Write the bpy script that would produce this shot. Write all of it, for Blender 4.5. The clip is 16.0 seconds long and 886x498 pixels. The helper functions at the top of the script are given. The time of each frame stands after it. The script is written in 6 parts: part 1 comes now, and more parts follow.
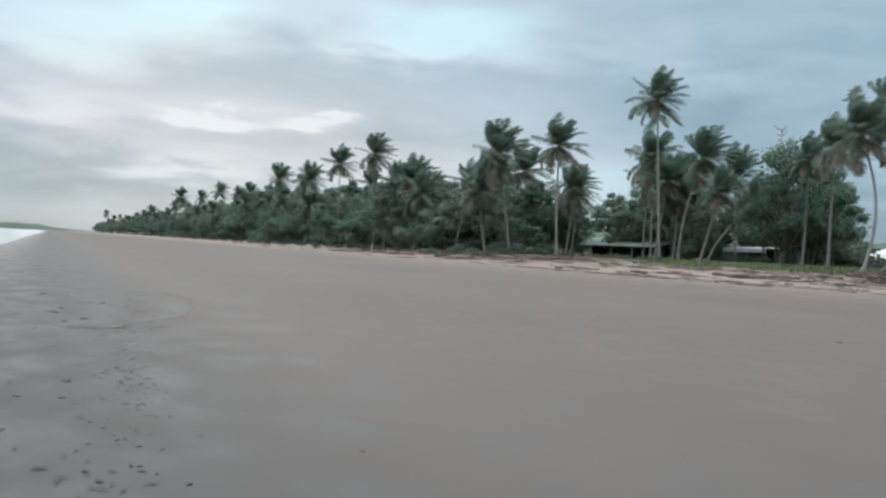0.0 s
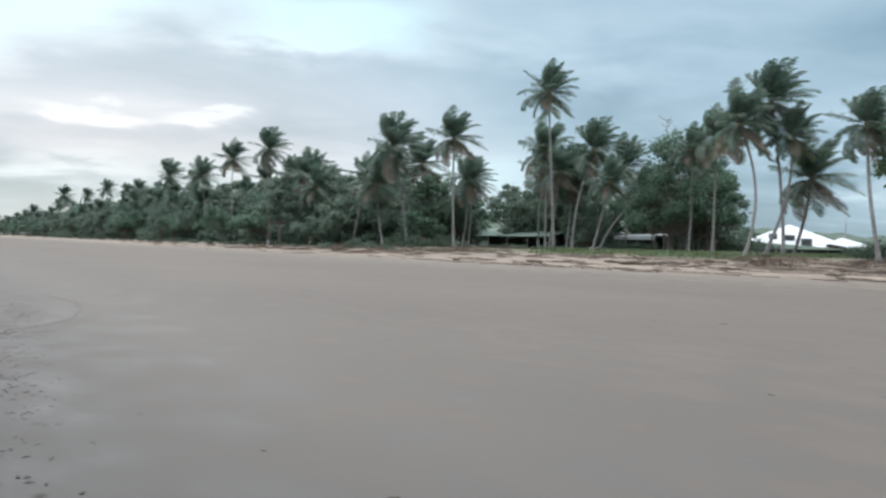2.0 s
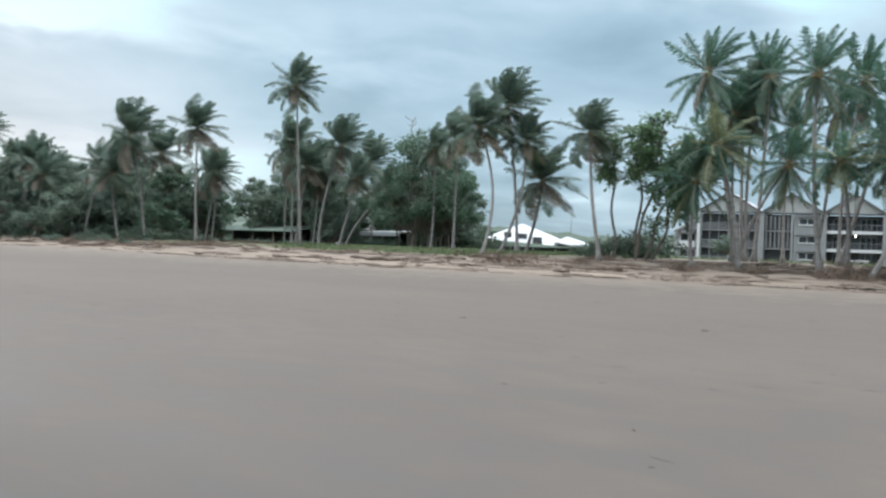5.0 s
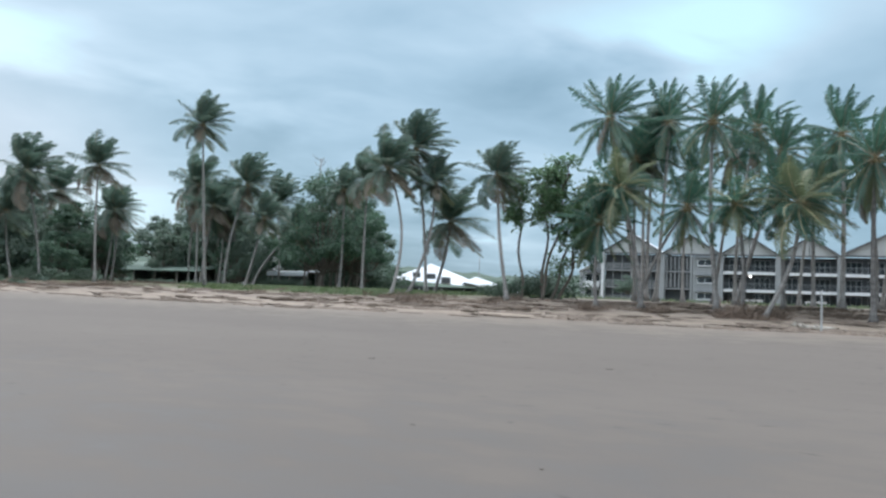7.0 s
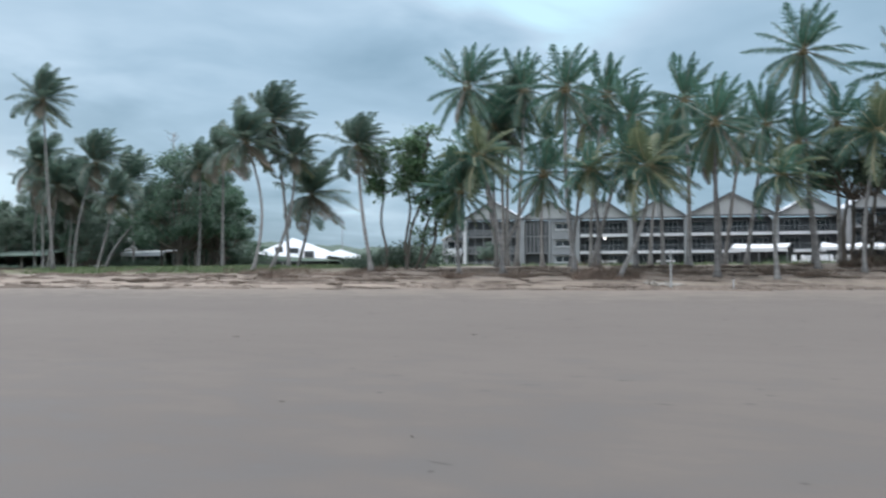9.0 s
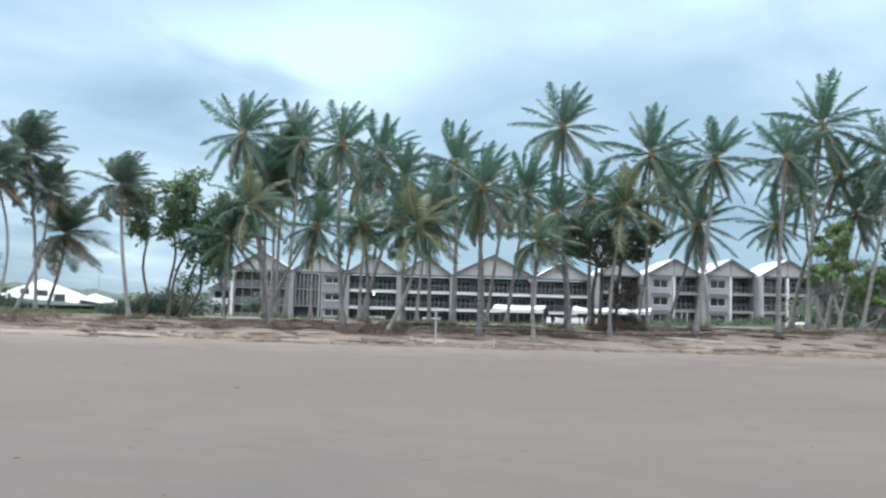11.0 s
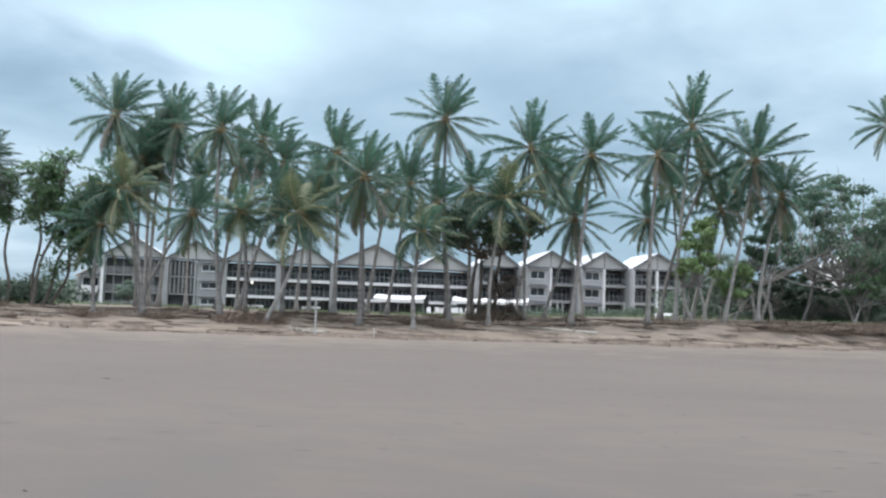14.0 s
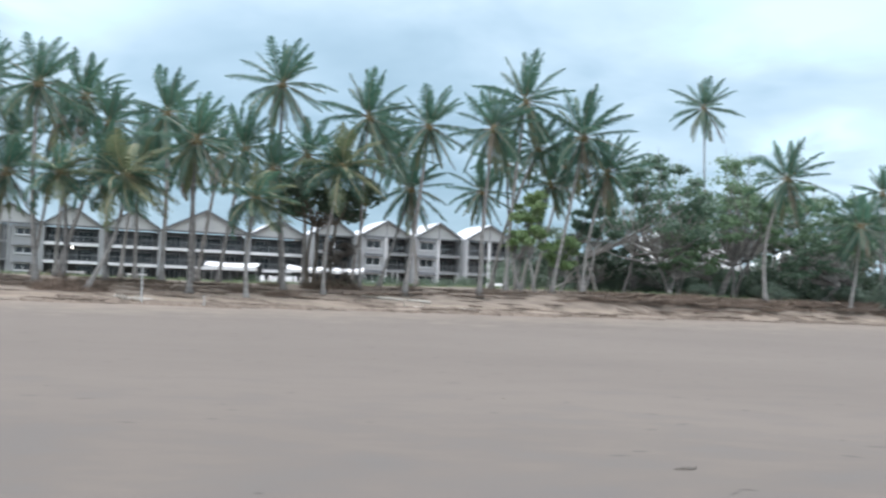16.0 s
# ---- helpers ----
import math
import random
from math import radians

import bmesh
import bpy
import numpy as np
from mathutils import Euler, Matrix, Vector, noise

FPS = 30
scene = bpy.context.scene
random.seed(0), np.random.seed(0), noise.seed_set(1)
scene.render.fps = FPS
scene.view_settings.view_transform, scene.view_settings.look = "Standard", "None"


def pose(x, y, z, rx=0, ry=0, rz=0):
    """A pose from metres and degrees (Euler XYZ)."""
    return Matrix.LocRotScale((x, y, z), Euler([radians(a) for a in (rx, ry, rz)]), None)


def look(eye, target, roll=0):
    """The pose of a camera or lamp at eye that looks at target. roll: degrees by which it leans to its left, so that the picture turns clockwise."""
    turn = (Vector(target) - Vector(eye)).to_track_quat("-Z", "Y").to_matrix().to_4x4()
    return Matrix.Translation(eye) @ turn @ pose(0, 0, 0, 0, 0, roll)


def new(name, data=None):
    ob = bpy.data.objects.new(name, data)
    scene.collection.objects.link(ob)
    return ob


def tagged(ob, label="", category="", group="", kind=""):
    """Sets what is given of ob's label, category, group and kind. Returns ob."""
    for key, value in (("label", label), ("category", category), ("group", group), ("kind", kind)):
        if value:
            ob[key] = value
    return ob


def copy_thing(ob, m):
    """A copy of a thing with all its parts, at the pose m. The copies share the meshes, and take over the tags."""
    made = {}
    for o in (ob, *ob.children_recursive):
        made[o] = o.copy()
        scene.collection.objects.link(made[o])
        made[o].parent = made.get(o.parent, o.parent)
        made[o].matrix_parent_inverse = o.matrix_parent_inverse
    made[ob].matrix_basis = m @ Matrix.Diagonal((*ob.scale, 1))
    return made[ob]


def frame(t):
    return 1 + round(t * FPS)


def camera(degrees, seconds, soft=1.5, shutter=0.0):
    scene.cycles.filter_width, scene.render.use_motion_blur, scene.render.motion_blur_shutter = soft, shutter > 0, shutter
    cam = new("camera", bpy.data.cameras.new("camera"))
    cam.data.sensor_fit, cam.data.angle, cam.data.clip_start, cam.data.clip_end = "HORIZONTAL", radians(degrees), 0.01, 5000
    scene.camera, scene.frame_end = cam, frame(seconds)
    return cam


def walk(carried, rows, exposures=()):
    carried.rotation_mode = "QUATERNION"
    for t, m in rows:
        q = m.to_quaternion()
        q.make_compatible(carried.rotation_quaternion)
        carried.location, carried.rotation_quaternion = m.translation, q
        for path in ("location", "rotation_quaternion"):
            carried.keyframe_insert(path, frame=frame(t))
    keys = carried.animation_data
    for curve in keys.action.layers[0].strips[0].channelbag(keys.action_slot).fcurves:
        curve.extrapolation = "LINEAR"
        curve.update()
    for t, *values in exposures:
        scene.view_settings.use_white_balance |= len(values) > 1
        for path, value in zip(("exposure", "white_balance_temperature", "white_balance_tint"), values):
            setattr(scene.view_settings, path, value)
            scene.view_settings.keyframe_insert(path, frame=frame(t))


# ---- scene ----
cam = camera(52.0, 16.0, soft=2.4, shutter=0.5)
EYE = 1.6


def shot(yaw, pitch, roll):
    """The camera's pose on the sand: turn, tilt and lean in degrees."""
    return pose(0, 0, EYE, 90 + pitch, 0, yaw) @ pose(0, 0, 0, 0, 0, roll)


PATH = [
    (0.0, -23.50, -0.01, 2.78),
    (0.5, -25.52, 0.46, 3.17),
    (1.0, -26.98, 0.16, 3.60),
    (1.5, -27.77, -0.56, 3.30),
    (2.0, -29.95, -0.21, 1.44),
    (2.5, -32.81, -0.10, 2.32),
    (3.0, -34.63, 0.06, 3.38),
    (3.5, -37.54, -0.19, 3.63),
    (4.0, -40.89, -0.56, 5.54),
    (4.5, -43.76, -0.45, 4.33),
    (4.7, -44.66, -0.27, 3.14),
    (7.0, -51.50, 2.72, 2.04),
    (7.5, -53.70, 2.90, 2.27),
    (8.0, -55.28, 2.87, 3.76),
    (8.5, -56.42, 2.35, 2.20),
    (9.0, -60.13, 1.02, -0.42),
    (9.5, -65.73, 2.99, 0.98),
    (10.0, -69.60, 4.51, 0.83),
    (10.2, -70.86, 4.52, 1.10),
    (12.5, -78.67, 4.76, 1.11),
    (13.0, -80.19, 4.71, 1.35),
    (13.5, -80.96, 4.54, 1.48),
    (14.0, -82.02, 4.13, 1.90),
    (14.5, -83.94, 4.06, 2.42),
    (15.0, -85.68, 3.96, 2.66),
    (15.5, -87.85, 2.97, 2.44),
    (16.0, -92.42, 2.57, 2.36),
]
walk(cam, [(t, shot(a, b, c)) for t, a, b, c in PATH],
     exposures=[(0.0, -0.20, 6260, 10), (0.5, -0.19, 6260, 10), (1.0, -0.17, 6280, 10), (1.5, -0.06, 6280, 10), (2.0, 0.05, 6280, 10), (3.0, 0.05, 6280, 10), (3.5, -0.04, 6260, 10), (4.0, 0.12, 6310, 10), (4.5, 0.18, 6340, 10), (7.0, 0.12, 6050, 10), (8.5, 0.05, 6050, 10), (9.0, 0.05, 6080, 12), (9.5, 0.29, 6210, 13), (10.0, 0.52, 6150, 11.5), (12.5, 0.26, 6250, 13), (13.5, 0.27, 6260, 13), (14.5, 0.30, 6260, 13), (15.0, 0.28, 6260, 13), (15.5, 0.42, 6260, 13), (16.0, 0.47, 6260, 13)])

# ---- sky and light ----
SUN_AZ, SUN_EL = 10.0, 24.0      # degrees: compass from +y clockwise, height
world = bpy.data.worlds.new("sky")
scene.world = world
world.use_nodes = True


def node(tree, kind, **sets):
    n = tree.nodes.new(kind)
    for key, value in sets.items():
        n.inputs[key].default_value = value
    return n


def math_node(tree, op, a, b=None):
    n = tree.nodes.new("ShaderNodeMath")
    n.operation = op
    for i, v in enumerate((a, b)):
        if v is None:
            continue
        if isinstance(v, (int, float)):
            n.inputs[i].default_value = v
        else:
            tree.links.new(v, n.inputs[i])
    return n.outputs[0]


def ramp(tree, fac, stops):
    n = tree.nodes.new("ShaderNodeValToRGB")
    e = n.color_ramp.elements
    while len(e) < len(stops):
        e.new(0.5)
    for el, (p, c) in zip(e, stops):
        el.position, el.color = p, (*c, 1) if len(c) == 3 else c
    tree.links.new(fac, n.inputs[0])
    return n.outputs[0]


def mix_color(tree, fac, a, b, blend="MIX"):
    n = tree.nodes.new("ShaderNodeMix")
    n.data_type, n.blend_type = "RGBA", blend
    for i, v in ((0, fac), (6, a), (7, b)):
        if isinstance(v, (int, float)):
            n.inputs[i].default_value = v
        elif isinstance(v, tuple):
            n.inputs[i].default_value = (*v, 1)
        else:
            tree.links.new(v, n.inputs[i])
    return n.outputs[2]


THIN = (
    (16.3, 13.8, 12.8, 2.1, 0.11),
    (0.8, 11.6, 6.4, 1.7, 0.20),
    (7.4, 13.6, 3.8, 1.3, 0.13),
    (24.1, 14.0, 5.6, 1.3, 0.13),
    (20.5, 12.4, 4.0, 0.6, 0.14),
    (15.5, 7.6, 1.8, 0.45, 0.30),
    (9.0, 7.2, 3.0, 0.45, 0.30),
    (-1.1, 7.4, 5.6, 1.2, 0.07),
    (8.5, 4.6, 4.5, 0.9, 0.13),
    (26.0, 13.4, 3.8, 2.6, 0.04),
    (67.4, 16.6, 6.8, 1.9, 0.10),
    (55.6, 5.0, 2.6, 2.6, 0.14),
    (66.4, 16.8, 8.1, 2.6, 0.12),
    (70.0, 15.5, 4.5, 2.2, 0.07),
    (33.5, 4.4, 3.2, 2.0, 0.11),
    (114.6, 16.9, 7.3, 2.1, 0.15),
    (115.1, 9.9, 2.4, 1.1, 0.20),
    (117.6, 6.9, 2.1, 2.1, 0.10),
)
THICK = (
    (90.0, 14.0, 14.0, 5.0, -0.06),
    (32.5, 8.8, 7.3, 2.4, -0.06),
    (45.4, 13.4, 6.8, 3.0, -0.025),
    (43.2, 10.0, 12.8, 2.4, -0.07),
    (51.0, 3.1, 7.3, 2.6, -0.07),
    (56.8, 11.6, 9.4, 3.4, -0.06),
    (90.5, 6.7, 11.1, 2.6, -0.07),
    (54.9, 11.8, 5.6, 3.8, -0.05),
    (72.8, 5.4, 10.7, 2.1, -0.05),
    (1.8, 2.6, 6.8, 1.7, -0.04),
    (20.0, 10.8, 12.8, 1.3, -0.08),
    (80.0, 2.0, 45.0, 6.5, -0.13),
    (45.0, 3.0, 9.0, 4.5, -0.09),
    (38.5, 8.6, 5.0, 1.6, -0.07),
    (98.0, 7.0, 22.0, 5.0, -0.08),
    (-4.0, 1.5, 14.0, 3.2, -0.11),
    (-2.0, 4.0, 5.5, 2.0, -0.10),
    (6.0, 9.4, 9.0, 1.2, -0.05),
    (22.0, 6.3, 5.0, 2.0, -0.05),
    (89.0, 16.5, 7.0, 3.0, -0.08),
    (76.0, 15.5, 6.0, 2.6, -0.06),
)


def build_sky():
    t = world.node_tree
    t.nodes.clear()
    link = t.links.new
    sky = t.nodes.new("ShaderNodeTexSky")
    sky.sky_type, sky.sun_disc = "NISHITA", False
    sky.sun_elevation, sky.sun_rotation = radians(SUN_EL), radians(SUN_AZ)
    blue = node(t, "ShaderNodeBackground", Strength=0.1)
    link(sky.outputs[0], blue.inputs[0])
    co = t.nodes.new("ShaderNodeTexCoord")
    sep = t.nodes.new("ShaderNodeSeparateXYZ")
    link(co.outputs["Generated"], sep.inputs[0])
    x, y, z = sep.outputs
    up = math_node(t, "MAXIMUM", z, 0.0)
    lift = math_node(t, "ADD", up, 0.16)
    flat = t.nodes.new("ShaderNodeCombineXYZ")
    link(math_node(t, "DIVIDE", x, lift), flat.inputs[0])
    link(math_node(t, "DIVIDE", y, lift), flat.inputs[1])
    big = node(t, "ShaderNodeTexNoise", Scale=0.85, Detail=5.0, Roughness=0.52, Distortion=0.5)
    link(flat.outputs[0], big.inputs["Vector"])
    fine = node(t, "ShaderNodeTexNoise", Scale=2.6, Detail=4.0, Roughness=0.5, Distortion=0.3)
    link(flat.outputs[0], fine.inputs["Vector"])
    cloud = math_node(t, "ADD", math_node(t, "MULTIPLY", big.outputs[0], 0.46), math_node(t, "MULTIPLY", fine.outputs[0], 0.20))
    cloud = math_node(t, "ADD", cloud, 0.195)
    # broad thin places and thick banks, by compass and height in degrees
    az = math_node(t, "MULTIPLY", math_node(t, "ARCTAN2", x, y), 57.2958)
    el = math_node(t, "MULTIPLY", math_node(t, "ARCSINE", z), 57.2958)
    wob = math_node(t, "MULTIPLY", math_node(t, "SUBTRACT", fine.outputs[0], 0.5), 5.0)
    el = math_node(t, "ADD", el, wob)
    az = math_node(t, "ADD", az, math_node(t, "MULTIPLY", wob, 1.6))
    for a0, e0, wa, we, amount in THIN + THICK:
        da = math_node(t, "DIVIDE", math_node(t, "SUBTRACT", az, a0), wa)
        de = math_node(t, "DIVIDE", math_node(t, "SUBTRACT", el, e0), we)
        r2 = math_node(t, "ADD", math_node(t, "MULTIPLY", da, da), math_node(t, "MULTIPLY", de, de))
        g = math_node(t, "POWER", 2.718, math_node(t, "MULTIPLY", r2, -1.0))
        cloud = math_node(t, "ADD", cloud, math_node(t, "MULTIPLY", g, amount))
    body = ramp(t, cloud, [(0.30, (0.255, 0.392, 0.480)), (0.43, (0.395, 0.550, 0.650)), (0.54, (0.545, 0.700, 0.795)), (0.70, (0.68, 0.965, 1.04))])
    # an overcast sky is brighter and whiter overhead
    body = mix_color(t, ramp(t, up, [(0.36, (0, 0, 0)), (0.78, (1, 1, 1))]), body, (2.95, 3.00, 3.05))
    # low sun behind the clouds warms the horizon beneath it
    turn = radians(SUN_AZ)
    toward = math_node(t, "ADD", math_node(t, "MULTIPLY", x, math.sin(turn)), math_node(t, "MULTIPLY", y, math.cos(turn)))
    near = ramp(t, toward, [(0.90, (0, 0, 0)), (0.985, (1, 1, 1))])
    low = ramp(t, up, [(0.0, (0, 0, 0)), (0.045, (0.10, 0.10, 0.10)), (0.10, (1, 1, 1)), (0.16, (0.7, 0.7, 0.7)), (0.24, (0, 0, 0))])
    warm = math_node(t, "MULTIPLY", math_node(t, "MULTIPLY", near, low), 0.66)
    pink = ramp(t, cloud, [(0.38, (0.39, 0.455, 0.525)), (0.50, (0.565, 0.575, 0.64)), (0.64, (0.92, 0.82, 0.83))])
    tint = mix_color(t, warm, body, pink)
    clouds = node(t, "ShaderNodeBackground", Strength=1.0)
    link(tint, clouds.inputs[0])
    cover = node(t, "ShaderNodeMixShader")
    cover.inputs[0].default_value = 0.9
    link(blue.outputs[0], cover.inputs[1])
    link(clouds.outputs[0], cover.inputs[2])
    out = t.nodes.new("ShaderNodeOutputWorld")
    link(cover.outputs[0], out.inputs[0])


build_sky()
sun = new("sun", bpy.data.lights.new("sun", "SUN"))
sun.data.energy, sun.data.angle, sun.data.color = 1.0, radians(25), (1.0, 0.95, 0.9)
sun.matrix_world = look((0, 0, 60), (-60 * math.sin(radians(SUN_AZ)), -60 * math.cos(radians(SUN_AZ)), 60 - 60 * math.tan(radians(SUN_EL))))


# ---- materials ----
def material(name, dark, light, scale=4.0, rough=0.8, bump=0.3, fine=40.0, metal=0.0, patchy=None, random_by=0.0, leafy=0.0, stretch=(1, 1, 1), depth=0.02):
    """A surface of two colours mixed by broad and fine noise, with relief."""
    m = bpy.data.materials.new(name)
    m.use_nodes = True
    t = m.node_tree
    link = t.links.new
    bsdf = t.nodes["Principled BSDF"]
    mp = t.nodes.new("ShaderNodeMapping")
    mp.inputs["Scale"].default_value = stretch
    geo = t.nodes.new("ShaderNodeNewGeometry")
    link(geo.outputs["Position"], mp.inputs[0])
    a = node(t, "ShaderNodeTexNoise", Scale=scale, Detail=5.0, Roughness=0.6)
    b = node(t, "ShaderNodeTexNoise", Scale=fine, Detail=3.0, Roughness=0.6)
    link(mp.outputs[0], a.inputs["Vector"])
    link(mp.outputs[0], b.inputs["Vector"])
    f = math_node(t, "ADD", math_node(t, "MULTIPLY", a.outputs[0], 0.65), math_node(t, "MULTIPLY", b.outputs[0], 0.35))
    if random_by:
        info = t.nodes.new("ShaderNodeObjectInfo")
        r = math_node(t, "ADD", geo.outputs["Random Per Island"], info.outputs["Random"])
        f = math_node(t, "ADD", f, math_node(t, "MULTIPLY", math_node(t, "SUBTRACT", r, 1.0), random_by))
    col = ramp(t, f, [(0.3, dark), (0.7, light)])
    if patchy:
        c = node(t, "ShaderNodeTexNoise", Scale=scale * 0.17, Detail=3.0)
        link(mp.outputs[0], c.inputs["Vector"])
        col = mix_color(t, ramp(t, c.outputs[0], [(0.45, (0, 0, 0)), (0.65, (1, 1, 1))]), col, patchy)
    link(col, bsdf.inputs["Base Color"])
    bsdf.inputs["Roughness"].default_value = rough
    bsdf.inputs["Metallic"].default_value = metal
    if bump:
        n = node(t, "ShaderNodeBump", Strength=bump, Distance=depth)
        link(f, n.inputs["Height"])
        link(n.outputs[0], bsdf.inputs["Normal"])
    if leafy:
        # waxy leaf surface
        bsdf.inputs["Coat Weight"].default_value = 0.5
        bsdf.inputs["Coat Roughness"].default_value = 0.4
        tr = t.nodes.new("ShaderNodeBsdfTranslucent")
        link(col, tr.inputs[0])
        mx = node(t, "ShaderNodeMixShader")
        mx.inputs[0].default_value = leafy
        link(bsdf.outputs[0], mx.inputs[1])
        link(tr.outputs[0], mx.inputs[2])
        link(mx.outputs[0], t.nodes["Material Output"].inputs[0])
    return m


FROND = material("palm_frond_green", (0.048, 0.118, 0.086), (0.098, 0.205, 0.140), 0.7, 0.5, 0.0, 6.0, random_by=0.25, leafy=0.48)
# frond green lightened and greyed: spray haze put into the colour
FROND_HAZE = material("palm_frond_hazed", (0.085, 0.138, 0.108), (0.150, 0.220, 0.168), 0.7, 0.5, 0.0, 6.0, random_by=0.25, leafy=0.48)
FROND_OLD = material("palm_frond_yellowing", (0.120, 0.160, 0.085), (0.205, 0.235, 0.130), 0.9, 0.6, 0.0, 6.0, random_by=0.2, leafy=0.35)
FROND_DEAD = material("palm_frond_dead", (0.10, 0.082, 0.058), (0.19, 0.155, 0.112), 1.2, 0.8, 0.0, 8.0, random_by=0.2, leafy=0.1)
RACHIS_GOLD = material("palm_rachis_golden", (0.24, 0.20, 0.11), (0.40, 0.34, 0.20), 3.0, 0.6, 0.0)
RACHIS = material("palm_rachis", (0.15, 0.130, 0.080), (0.27, 0.225, 0.15), 3.0, 0.6, 0.0)
TRUNK = material("palm_trunk", (0.12, 0.113, 0.107), (0.32, 0.305, 0.29), 1.2, 0.9, 0.6, 9.0, stretch=(1, 1, 4), random_by=0.3)
BARK = material("bark", (0.07, 0.06, 0.05), (0.20, 0.17, 0.14), 2.0, 0.9, 0.6, 14.0, stretch=(3, 3, 1))
HUSK = material("coconut_husk", (0.10, 0.08, 0.04), (0.24, 0.18, 0.08), 5.0, 0.7, 0.3)
LEAF = material("tree_leaf", (0.070, 0.130, 0.088), (0.132, 0.215, 0.140), 0.5, 0.5, 0.0, 4.0, random_by=0.3, leafy=0.55)
# leaf colour paled to hold the haze over belt and thicket
LEAF_HAZE = material("tree_leaf_hazed", (0.105, 0.158, 0.122), (0.178, 0.242, 0.184), 0.5, 0.5, 0.0, 4.0, random_by=0.3, leafy=0.55)
LEAF_BRIGHT = material("tree_leaf_bright", (0.14, 0.235, 0.085), (0.24, 0.35, 0.145), 0.5, 0.5, 0.0, 4.0, random_by=0.3, leafy=0.42)
LEAF_GROVE = material("tree_leaf_mid_green", (0.075, 0.145, 0.075), (0.145, 0.235, 0.125), 0.5, 0.5, 0.0, 4.0, random_by=0.35, leafy=0.5)
LEAF_DARK = material("tree_leaf_dark", (0.056, 0.092, 0.064), (0.110, 0.160, 0.108), 0.5, 0.6, 0.0, 4.0, random_by=0.3, leafy=0.52)
BRUSH = material("dry_brush", (0.10, 0.075, 0.055), (0.24, 0.18, 0.14), 1.5, 0.9, 0.0, 9.0, random_by=0.3)
GRASS = material("grass_blades", (0.07, 0.11, 0.04), (0.15, 0.20, 0.08), 0.4, 0.7, 0.0, 3.0, random_by=0.2, leafy=0.2)
WITHERED = material("withered_leaf", (0.055, 0.047, 0.042), (0.13, 0.11, 0.095), 1.0, 0.8, 0.0, 6.0, random_by=0.3)
DRIFT = material("driftwood", (0.09, 0.07, 0.055), (0.25, 0.20, 0.16), 3.0, 0.9, 0.5, 20.0)
WEED = material("seaweed", (0.05, 0.042, 0.034), (0.13, 0.11, 0.09), 6.0, 0.7, 0.5, 30.0)
CONCRETE = material("grey_plaster", (0.21, 0.22, 0.225), (0.31, 0.32, 0.325), 0.6, 0.85, 0.2, 8.0)
# shade of recesses and dim interiors is put into this dark colour
WALL_SHADE = material("recess_wall_shade", (0.045, 0.05, 0.055), (0.085, 0.09, 0.095), 0.6, 0.8, 0.2, 8.0)
WHITE = material("white_paint", (0.56, 0.57, 0.58), (0.72, 0.73, 0.74), 0.5, 0.6, 0.1, 7.0)
VILLA = material("pale_villa_plaster", (0.30, 0.31, 0.32), (0.42, 0.43, 0.44), 0.5, 0.8, 0.1, 7.0)
GABLE = material("gable_panel", (0.31, 0.32, 0.318), (0.41, 0.417, 0.41), 0.7, 0.8, 0.1, 9.0)
TRIM = material("dark_barge_board", (0.07, 0.075, 0.08), (0.12, 0.125, 0.13), 1.0, 0.6, 0.1)
ROOF_WHITE = material("white_sheet_roof", (0.60, 0.63, 0.66), (0.75, 0.78, 0.81), 0.4, 0.4, 0.1, 5.0)
ROOF_PALE = material("pale_grey_sheet_roof", (0.46, 0.48, 0.50), (0.60, 0.62, 0.64), 0.4, 0.5, 0.1, 5.0)
ROOF_GREEN = material("green_sheet_roof", (0.14, 0.195, 0.165), (0.22, 0.285, 0.245), 0.6, 0.9, 0.2, 6.0)
STEEL = material("railing_steel", (0.22, 0.23, 0.24), (0.32, 0.33, 0.34), 2.0, 0.4, 0.0, metal=0.6)
CANVAS = material("white_canvas", (0.56, 0.57, 0.58), (0.68, 0.69, 0.69), 1.0, 0.8, 0.1)
TIMBER = material("weathered_timber", (0.28, 0.25, 0.21), (0.48, 0.45, 0.40), 2.0, 0.9, 0.4, 18.0, stretch=(3, 3, 1))
HILL = material("far_forest", (0.045, 0.075, 0.055), (0.09, 0.12, 0.09), 0.02, 1.0, 0.5, 0.15, depth=6.0)


def glass_material():
    m = bpy.data.materials.new("window_glass")
    m.use_nodes = True
    b = m.node_tree.nodes["Principled BSDF"]
    b.inputs["Base Color"].default_value = (0.03, 0.035, 0.04, 1)
    b.inputs["Roughness"].default_value = 0.08
    return m


def lamp_material():
    m = bpy.data.materials.new("lit_lamp")
    m.use_nodes = True
    b = m.node_tree.nodes["Principled BSDF"]
    b.inputs["Emission Color"].default_value = (1, 0.93, 0.82, 1)
    b.inputs["Emission Strength"].default_value = 4.0
    return m


